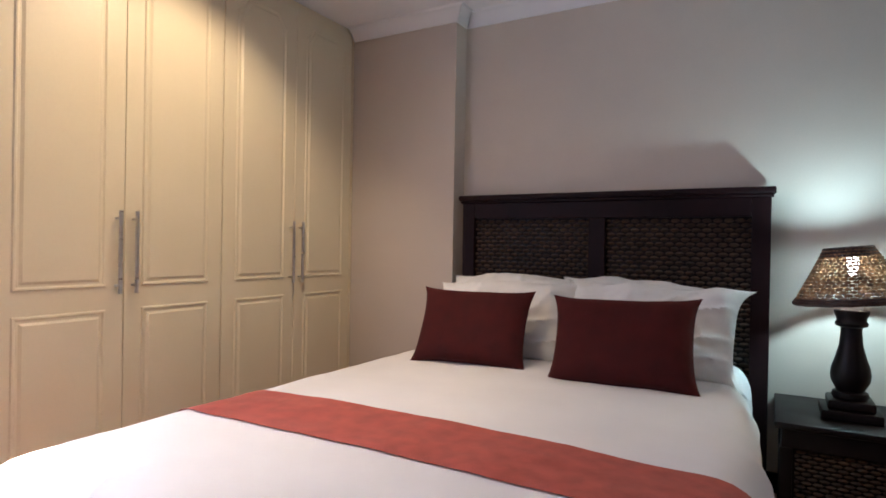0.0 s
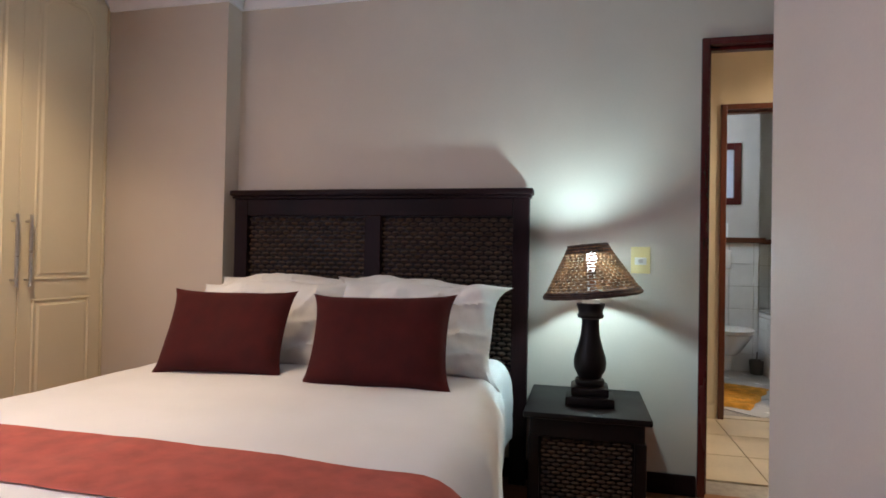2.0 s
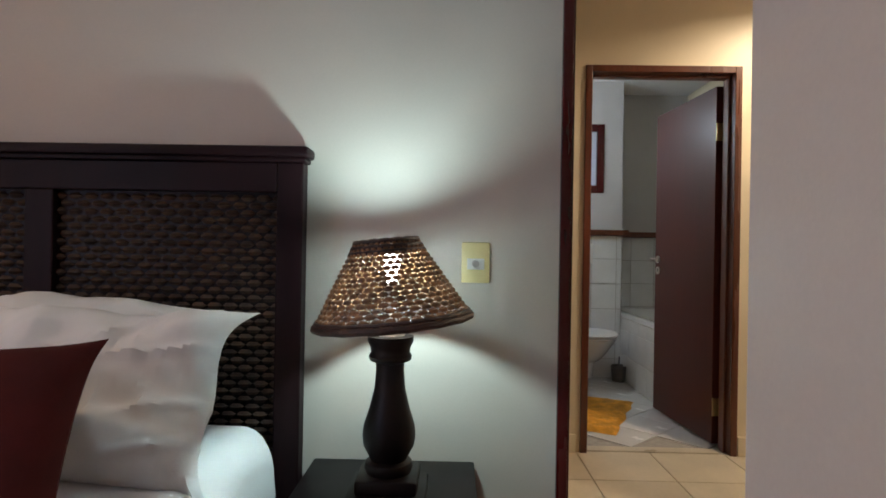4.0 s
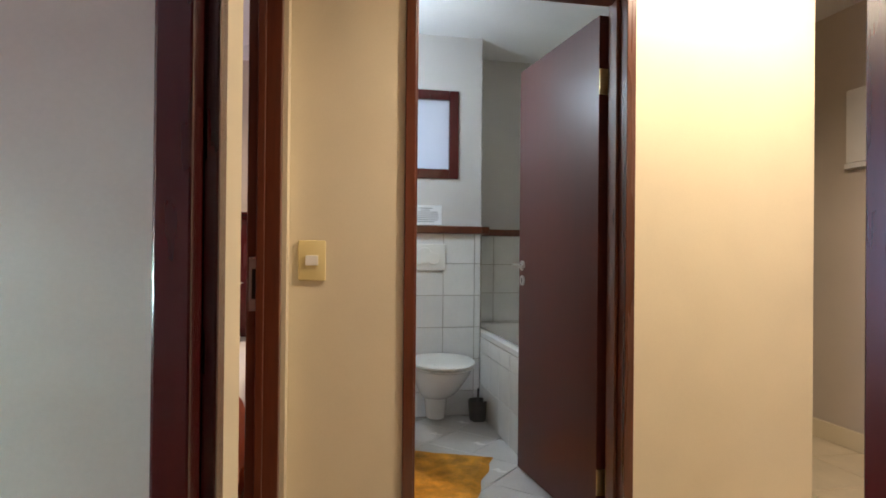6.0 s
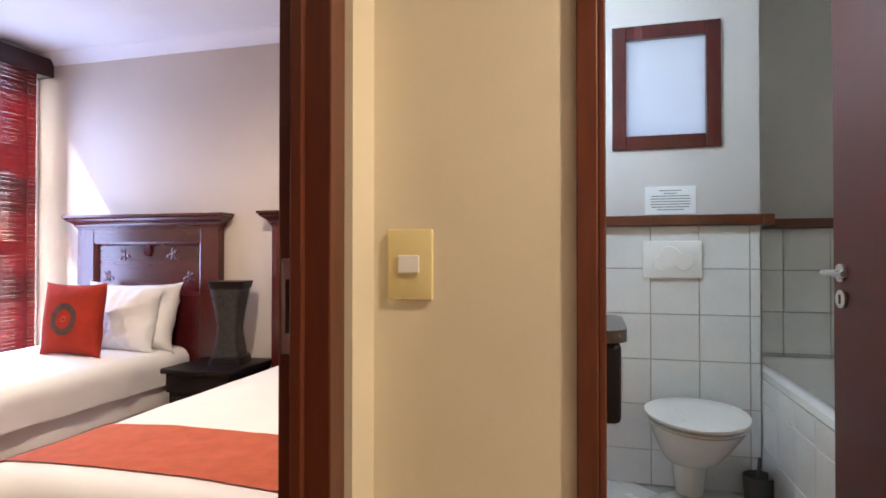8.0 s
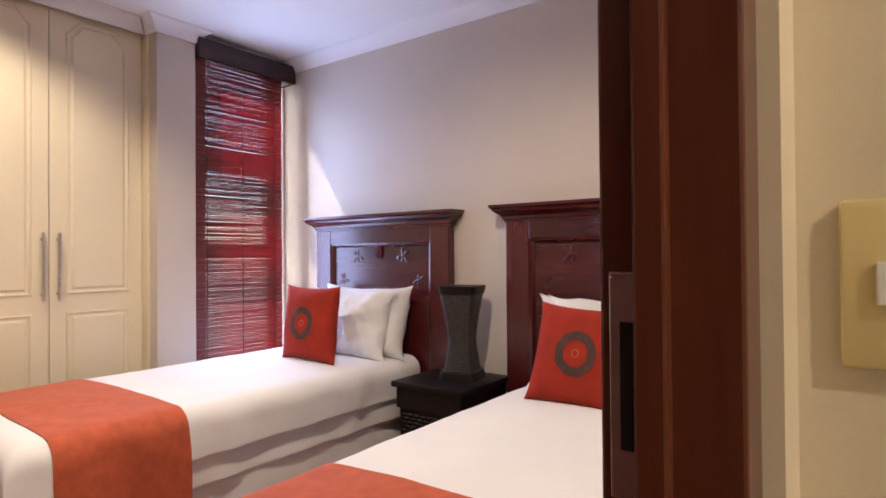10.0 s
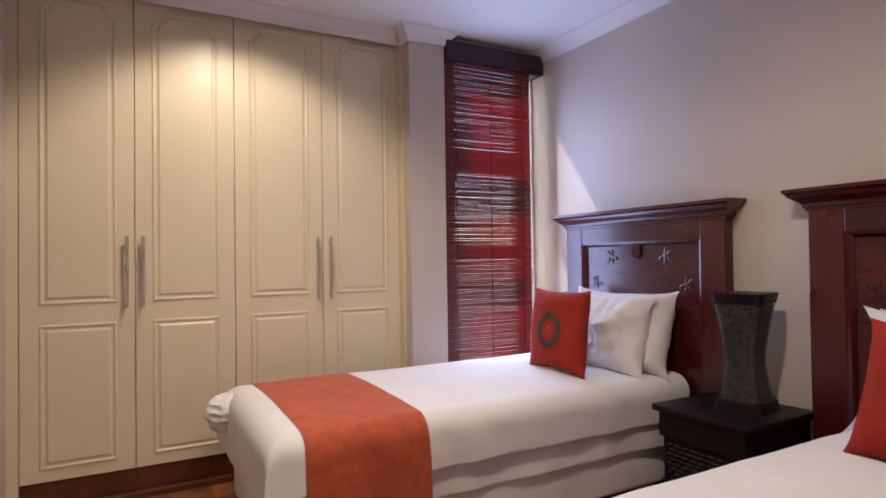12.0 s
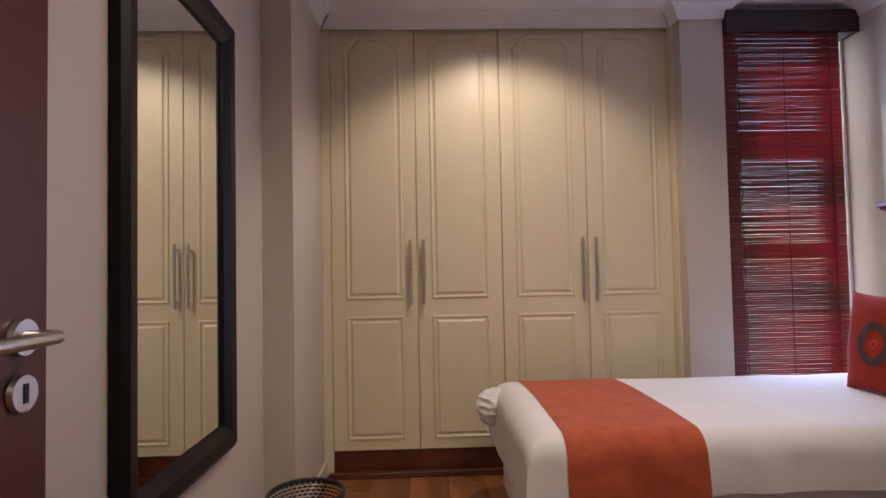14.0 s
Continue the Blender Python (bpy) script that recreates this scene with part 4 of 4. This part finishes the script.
def ring_cushion(m, seed, label):
    ob = cushion("cushion", 0.42, 0.42, 0.13, m, REDCUSH, label, "cushion", seed, 0.014, 0.006, "red cushions on the twin beds")
    me = pillow(0.42, 0.42, 0.13, 0.014, 0.006, seed)

    def front(x, z):
        u, v = x / 0.21, z / 0.21
        k = (1 - u ** 4) * (1 - v ** 4)
        q = (x, 0, z)
        return -(0.065 * k ** 0.55 + k ** 0.3 * (0.006 * ripple(q, 7, seed) + 0.0036 * ripple(q, 17, seed - 1))) + 0.009 * ripple(q, 5, seed + 9)
    me.free()
    for r0, r1, mt, nm in ((0.052, 0.088, BROWNPRINT, "printed_ring"), (0.012, 0.017, ORANGE, "stitched_ring")):
        bm = bmesh.new()
        sheet(bm, 60, 5, lambda a, b, r0=r0, r1=r1: (lambda r, th: (r * math.cos(th), front(r * math.cos(th), r * math.sin(th) * 1.05) - 0.0035, r * math.sin(th) * 1.05))((r0 + (r1 - r0) * b) * (1 + 0.008 * math.sin(9 * 2 * math.pi * a)), 2 * math.pi * a))
        part(nm, bm, mt, ob, "dark brown printed ring" if nm == "printed_ring" else "orange stitched ring", True)
    return ob


ring_cushion(pose(-1.475, 6.43, 0.748, -7, 0, 0) @ Matrix.Scale(0.93, 4), 41.0, "square red cushion with a dark printed ring, leaning on pillows")
ring_cushion(pose(0.045, 6.41, 0.722, -19, 3, 0) @ Matrix.Scale(0.90, 4), 44.0, "square red cushion with a dark printed ring, leaning on a pillow")

ns2 = thing("nightstand", (-0.775, 6.745, 0), "black-stained wooden bedside table between the single beds", "nightstand")
part("tabletop", boxes((-0.21, 0.215, -0.235, 0.20, 0.462, 0.49), bev=0.006), EBONY, ns2, "", True)
part("frieze", boxes((-0.19, 0.195, -0.215, 0.19, 0.36, 0.462), bev=0.004), EBONY, ns2)
part("cabinet", boxes((-0.18, 0.185, -0.20, 0.19, 0.05, 0.36), bev=0.004), EBONY, ns2)
part("plinth", boxes((-0.19, 0.195, -0.21, 0.19, 0, 0.05), bev=0.004), EBONY, ns2)
bm = bmesh.new()
woven(bm, 8, 14, lambda u, v: (Vector((-0.155 + 0.315 * u, -0.200, 0.07 + 0.27 * v)), Vector((0, -1, 0))), 0.98, 1.05, 0.010)
tagged(part("woven_front", bm, EBONY, ns2, "woven dark cane door front", True), kind="stuff")

vl = thing("table_lamp", (-0.735, 6.77, 0.49), "unlit black table lamp with a waisted glittering woven body", "table lamp", rz=12)


def waist(z):
    k = z / 0.455
    return 0.058 + 0.034 * abs(2 * k - 0.85) ** 1.3 + (0.010 if k < 0.1 else 0)


def squared(a, r):
    c, s = math.cos(a), math.sin(a)
    q = (abs(c) ** 6 + abs(s) ** 6) ** (-1 / 6)
    return Vector((r * q * c, r * q * s, 0))


bm = bmesh.new()
sheet(bm, 48, 24, lambda u, v: squared(2 * math.pi * u, waist(0.455 * v) - 0.004) + Vector((0, 0, 0.455 * v)))
part("core", bm, BLACKWEAVE, vl, "", True)
bm = bmesh.new()
woven(bm, 36, 44, lambda u, v: (squared(2 * math.pi * u, waist(0.04 + 0.375 * v)) + Vector((0, 0, 0.04 + 0.375 * v)), Vector((math.cos(2 * math.pi * u), math.sin(2 * math.pi * u), 0))), 0.9, 0.8, 0.003)
tagged(part("woven_body", bm, SILVERWEAVE, vl, "black and silver woven body"), kind="stuff")
for z, hh in ((0.0, 0.035), (0.42, 0.04)):
    bm = bmesh.new()
    sheet(bm, 48, 3, lambda u, v: squared(2 * math.pi * u, waist(z + hh * v) + 0.004) + Vector((0, 0, z + hh * v)))
    bmesh.ops.contextual_create(bm, geom=[e for e in bm.edges if e.is_boundary and all(abs(vv.co.z - (z + hh)) < 1e-5 for vv in e.verts)])
    part("rim", bm, EBONY, vl, "black rim")


# ---- mirror and basket ----
mir = thing("wall_mirror", (0, 0, 0), "tall mirror in a dark moulded wooden frame on the wall", "mirror")
mx0, mx1, mz0, mz1 = -1.262, -0.535, 0.505, 1.90
bm = bmesh.new()
moulded(bm, [(mx0, mz0), (mx1, mz0), (mx1, mz1), (mx0, mz1)], [(0.0, 0.004), (0.002, 0.026), (0.020, 0.038), (0.055, 0.034), (0.085, 0.020), (0.090, 0.012)], lambda p, q, h: (p, 4.002 + h, q))
bm.faces.ensure_lookup_table()
bm.faces.remove(bm.faces[-1])
part("frame", bm, EBONY, mir)
part("mirror_glass", boxes((mx0 + 0.088, mx1 - 0.088, 4.006, 4.0125, mz0 + 0.088, mz1 - 0.088)), MIRROR, mir)
part("backing", boxes((mx0 + 0.01, mx1 - 0.01, 4.0005, 4.0055, mz0 + 0.01, mz1 - 0.01)), EBONY, mir)

bask = thing("waste_basket", (-1.42, 4.225, 0), "black woven waste-paper basket on the wooden floor", "basket")
bm = bmesh.new()
woven(bm, 40, 20, lambda u, v: (Vector((math.cos(2 * math.pi * u) * (0.10 + 0.03 * v), math.sin(2 * math.pi * u) * (0.10 + 0.03 * v), 0.01 + 0.27 * v)), Vector((math.cos(2 * math.pi * u), math.sin(2 * math.pi * u), 0))), 1.0, 0.7, 0.005)
tagged(part("woven_side", bm, BLACKWEAVE, bask, "", True), kind="stuff")
part("base", lathe(bmesh.new(), [(0.10, 0.0), (0.10, 0.012)], 30), BLACKWEAVE, bask)
bm = bmesh.new()
tube(bm, [(0.132 * math.cos(2 * math.pi * k / 40), 0.132 * math.sin(2 * math.pi * k / 40), 0.285) for k in range(41)], 0.008, 8)
part("rim", bm, BLACKWEAVE, bask, "", True)


# ---- bathroom ----
tl = thing("toilet", (1.675, 6.84, 0), "white wall-hung toilet with the lid closed", "toilet")


def bowl_ring(k):
    """Half-length, half-width and centre of the bowl at height share k from 0 (bottom) to 1 (rim)."""
    return 0.10 + 0.17 * k ** 0.8, 0.09 + 0.105 * k ** 0.7


bm = bmesh.new()


def bowl(u, v):
    a = 2 * math.pi * u
    z = 0.17 + 0.23 * v
    l, w = bowl_ring(v)
    y = -0.02 - l + l * math.cos(a) * (1.0 if math.cos(a) > 0 else 1.06)
    return Vector((w * math.sin(a), min(y, 0.0), z))


sheet(bm, 40, 14, bowl)
bmesh.ops.contextual_create(bm, geom=[e for e in bm.edges if e.is_boundary and all(abs(v.co.z - 0.4) < 1e-5 for v in e.verts)])
part("bowl", bm, PORCELAIN, tl, "", True)
bm = bmesh.new()
sheet(bm, 30, 10, lambda u, v: Vector(((0.062 + 0.02 * v) * math.sin(2 * math.pi * u), min(0, -0.10 + (0.085 + 0.03 * v) * math.cos(2 * math.pi * u)), 0.03 + 0.19 * v)))
bmesh.ops.contextual_create(bm, geom=[e for e in bm.edges if e.is_boundary and all(abs(v.co.z - 0.03) < 1e-5 for v in e.verts)])
part("trap_cover", bm, PORCELAIN, tl, "", True)
for nm, z0, z1, g in (("seat", 0.402, 0.418, 1.0), ("lid", 0.421, 0.440, 1.02)):
    bm = bmesh.new()
    prof = [(0.97, z0), (1.0, z0 + 0.004), (1.0, z1 - 0.006), (0.96, z1), (0.5, z1 + 0.003), (0.0, z1 + 0.004)]
    rings = []
    for s, z in prof:
        rings.append([bm.verts.new((s * g * 0.202 * math.sin(2 * math.pi * i / 40), -0.285 + s * g * (0.22 if math.cos(2 * math.pi * i / 40) > 0 else 0.295) * math.cos(2 * math.pi * i / 40), z)) for i in range(40)])
    for a, b in zip(rings, rings[1:]):
        for i in range(40):
            j = (i + 1) % 40
            bm.faces.new((a[i], a[j], b[j], b[i]))
    bmesh.ops.remove_doubles(bm, verts=bm.verts, dist=1e-5)
    part(nm, bm, WHITEPLASTIC, tl, "", True)
fp = thing("flush_plate", (1.617, 6.835, 1.075), "white plastic dual flush plate on the tiles", "flush plate")
part("plate", boxes((-0.131, 0.131, -0.014, 0, -0.088, 0.088), bev=0.004), WHITEPLASTIC, fp, "", True)
for cx, cz, r, h in ((-0.012, 0.012, 0.052, 0.005), (-0.052, -0.018, 0.036, 0.004), (0.050, -0.012, 0.042, 0.006)):
    bm = bmesh.new()
    bmesh.ops.create_cone(bm, cap_ends=True, segments=32, radius1=r, radius2=r * 0.95, depth=h, matrix=Matrix.Translation((cx, -0.014 - h / 2, cz)) @ Matrix.Rotation(math.pi / 2, 4, "X"))
    part("button", bm, WHITEPLASTIC, fp, "", True)
nt_ = thing("paper_notice", (1.612, 6.846, 1.35), "white paper notice with lines of small print", "notice")
part("paper", boxes((-0.113, 0.113, -0.003, 0.003, -0.058, 0.075)), PAPER, nt_)
for k in range(8):
    w_ = (0.05, 0.03, 0.085, 0.09, 0.088, 0.09, 0.084, 0.06)[k]
    part("print_line", boxes((-w_, w_, -0.0042, -0.003, 0.052 - k * 0.013, 0.056 - k * 0.013)), INK, nt_)
structure("trim_dado", boxes((0.86, 2.0, 6.80, 6.85, 1.235, 1.285), (2.0, 2.72, 7.22, 7.27, 1.235, 1.285), (2.0, 2.05, 6.80, 7.27, 1.235, 1.285), bev=0.006), FRAMEWOOD, "dark hardwood dado rail above the tiles", "dado rail")
br = thing("toilet_brush", (1.955, 6.71, 0), "grey plastic toilet brush in its holder on the tiled floor", "toilet brush")
part("holder", lathe(bmesh.new(), [(0.05, 0.0), (0.055, 0.005), (0.062, 0.06), (0.066, 0.13), (0.062, 0.135), (0.056, 0.06), (0.0, 0.05)], 26), RUBBERGREY, br, "", True)
part("handle", tube(bmesh.new(), [(0, 0, 0.05), (0, 0, 0.16), (0.003, 0, 0.21)], 0.007, 10), RUBBERGREY, br, "", True)
tub = thing("bathtub", (0, 0, 0), "white bathtub behind a tiled front", "bathtub")
bm = bmesh.new()
x0, x1, y0, y1 = 2.005, 2.715, 5.62, 7.265


def rr(xa, xb, ya, yb, r, n=6):
    pts = []
    for cx, cy, a0 in ((xb - r, yb - r, 0), (xa + r, yb - r, 90), (xa + r, ya + r, 180), (xb - r, ya + r, 270)):
        for k in range(n + 1):
            a = radians(a0 + 90 * k / n)
            pts.append((cx + r * math.cos(a), cy + r * math.sin(a)))
    return pts


rings = []
for g, r, z in ((0.0, 0.01, 0.535), (0.0, 0.012, 0.565), (0.012, 0.02, 0.575), (0.05, 0.08, 0.575), (0.065, 0.1, 0.562), (0.10, 0.14, 0.35), (0.15, 0.16, 0.22)):
    rings.append([bm.verts.new((p[0], p[1], z)) for p in rr(x0 + g, x1 - g, y0 + g, y1 - g, r)])
for a, b in zip(rings, rings[1:]):
    for i in range(len(a)):
        j = (i + 1) % len(a)
        bm.faces.new((a[i], a[j], b[j], b[i]))
bm.faces.new(rings[-1])
part("shell", bm, PORCELAIN, tub, "", True)
panel = part("front_panel", boxes((2.008, 2.05, 5.64, 7.25, 0, 0.53), (2.05, 2.70, 5.64, 5.66, 0, 0.53)), GROUT, tub, "tiled front")
van = thing("vanity", (0, 0, 0), "dark bathroom vanity with a rounded stone top", "vanity")
bm = bmesh.new()
for pts, za, zb in ((rr(0.862, 1.365, 5.77, 6.30, 0.09), 0.82, 0.86),):
    lo, hi = [bm.verts.new((*p, za)) for p in pts], [bm.verts.new((*p, zb)) for p in pts]
    bm.faces.new(hi), bm.faces.new(list(reversed(lo)))
    for i in range(len(lo)):
        j = (i + 1) % len(lo)
        bm.faces.new((lo[i], lo[j], hi[j], hi[i]))
part("countertop", bm, WOODTOP, van, "dark stone top")
part("cabinet", boxes((0.862, 1.345, 5.80, 6.27, 0.56, 0.819), bev=0.02), EBONY, van)
part("towel", boxes((1.346, 1.362, 6.08, 6.2, 0.58, 0.72), bev=0.006), SHEET, van, "white hand towel")
bm = bmesh.new()
rm = random.Random(9)


def rug(u, v):
    x, y = 1.16 + 0.55 * u, 5.30 + 0.86 * v
    e = min(u, 1 - u, v, 1 - v)
    return Vector((x + 0.014 * ripple((x, y, 0), 9), y + 0.014 * ripple((x, y, 3), 9), 0.003 + (0.018 + 0.006 * ripple((x, y, 0), 60)) * min(1, e * 14)))


sheet(bm, 70, 90, rug)
mat_ = tagged(part("bath_mat", bm, MATRUG, None, "", True), "orange tufted bath mat on the white tiles", "bath mat")
mat_.matrix_basis = pose(1.43, 5.72, 0, 0, 0, -24) @ pose(-1.43, -5.72, 0)

nb = thing("notice_board", (0, 0, 0), "plain white board on the hall wall", "board")
part("panel", boxes((3.918, 3.938, 5.30, 5.845, 1.645, 2.065), bev=0.003), WHITEPLASTIC, nb)
part("lower_strip", boxes((3.905, 3.938, 5.30, 5.845, 1.61, 1.64), bev=0.003), WHITEPLASTIC, nb)


# ---- tiles and planks ----
def piece_mesh(name, a, b, t, mat, bev=0.002):
    return mesh_of(name, boxes((-a / 2, a / 2, -b / 2, b / 2, 0, t), bev=bev), mat)


def put(name, me, m, parent):
    o = new(name, me)
    o.parent = parent
    o.matrix_basis = m
    return o


rp = random.Random(2)
# bathroom wall tiles, on the toilet wall and the alcove
TS = 0.2165
wt = structure("tiling_wall", boxes((0.862, 1.996, 6.844, 6.8495, 0, 1.234), (2.002, 2.718, 7.264, 7.2695, 0.5, 1.234), (2.0, 2.0055, 6.845, 7.268, 0.5, 1.234)), GROUT, "grey grout behind the wall tiles", "tiling")
wall_tile = piece_mesh("tile", TS - 0.004, TS - 0.004, 0.006, TILE)
columns = [(1.954 - (c + 1) * TS, 1.954 - c * TS) for c in range(5)] + [(1.956, 1.996)]
courses = [(1.032, 1.234)] + [(1.032 - (r + 1) * TS, 1.032 - r * TS) for r in range(4)] + [(0.0, 1.032 - 4 * TS)]
for xa, xb in columns:
    for za, zb in courses:
        m = Matrix.Translation(((xa + xb) / 2, 6.844, (za + zb) / 2)) @ Matrix.Rotation(math.pi / 2, 4, "X") @ Matrix.Diagonal(((xb - xa) / TS, (zb - za) / TS, 1, 1))
        put("tile", wall_tile, m, wt)
for r in range(4):
    for c in range(4):
        m = Matrix.Translation((2.1 + c * TS, 7.264, 1.234 - TS / 2 - r * TS)) @ Matrix.Rotation(math.pi / 2, 4, "X")
        if 2.1 + c * TS < 2.7:
            put("tile", wall_tile, m, wt)
for c in range(8):
    for r, h in ((0, 0.53 - 2 * TS), (1, TS), (2, TS)):
        z = 0.53 - h / 2 if r == 0 else 0.53 - (0.53 - 2 * TS) - (r - 0.5) * TS
        m = Matrix.Translation((2.008, 7.15 - c * TS, z)) @ Matrix.Rotation(-math.pi / 2, 4, "Y") @ Matrix.Rotation(math.pi / 2, 4, "Z") @ Matrix.Diagonal((1, h / TS, 1, 1))
        put("tile", wall_tile, m, panel)
FS = 0.30
floor_tile = piece_mesh("tile", FS - 0.005, FS - 0.005, 0.010, TILE_FLOOR)
for i in range(-8, 9):
    for j in range(-8, 9):
        p = Matrix.Rotation(radians(45), 2) @ Vector((i * FS, j * FS))
        x, y = 1.55 + p.x, 6.1 + p.y
        if 0.9 < x < 2.15 and 5.17 < y < 6.80:
            put("tile", floor_tile, Matrix.Translation((x, y, -0.010 + rp.uniform(-0.0004, 0.0004))) @ Matrix.Rotation(radians(45), 4, "Z"), floor_bath)
structure("trim_threshold", boxes((1.24, 2.0, 4.955, 5.03, -0.011, 0.004), bev=0.003), TILE_HALL, "beige tiled threshold", "threshold")
HS = 0.40
hall_tile = piece_mesh("tile", HS - 0.006, HS - 0.006, 0.010, TILE_HALL)
for i in range(9):
    for j in range(12):
        x, y = 0.70 + HS / 2 + i * HS + 0.12, 4.95 - HS / 2 - j * HS + 2.8
        if 0.9 < x < 4.0 and 3.6 < y and (y < 4.9 or x > 2.9):
            put("tile", hall_tile, Matrix.Translation((x, y, -0.010 + rp.uniform(-0.0003, 0.0003))), floor_hall)
plank = piece_mesh("plank", 1.2 - 0.002, 0.19 - 0.002, 0.011, PLANK, 0.001)
for j in range(16):
    off = (j * 0.43) % 1.2
    for i in range(4):
        x0 = -2.95 - off + i * 1.2
        a, b = max(x0, -2.95), min(x0 + 1.2, 0.80)
        if b - a > 0.05:
            put("plank", plank, Matrix.Translation(((a + b) / 2, 4.0 + 0.095 + j * 0.19, -0.011)) @ Matrix.Diagonal(((b - a) / 1.2, 1, 1, 1)), floor2)
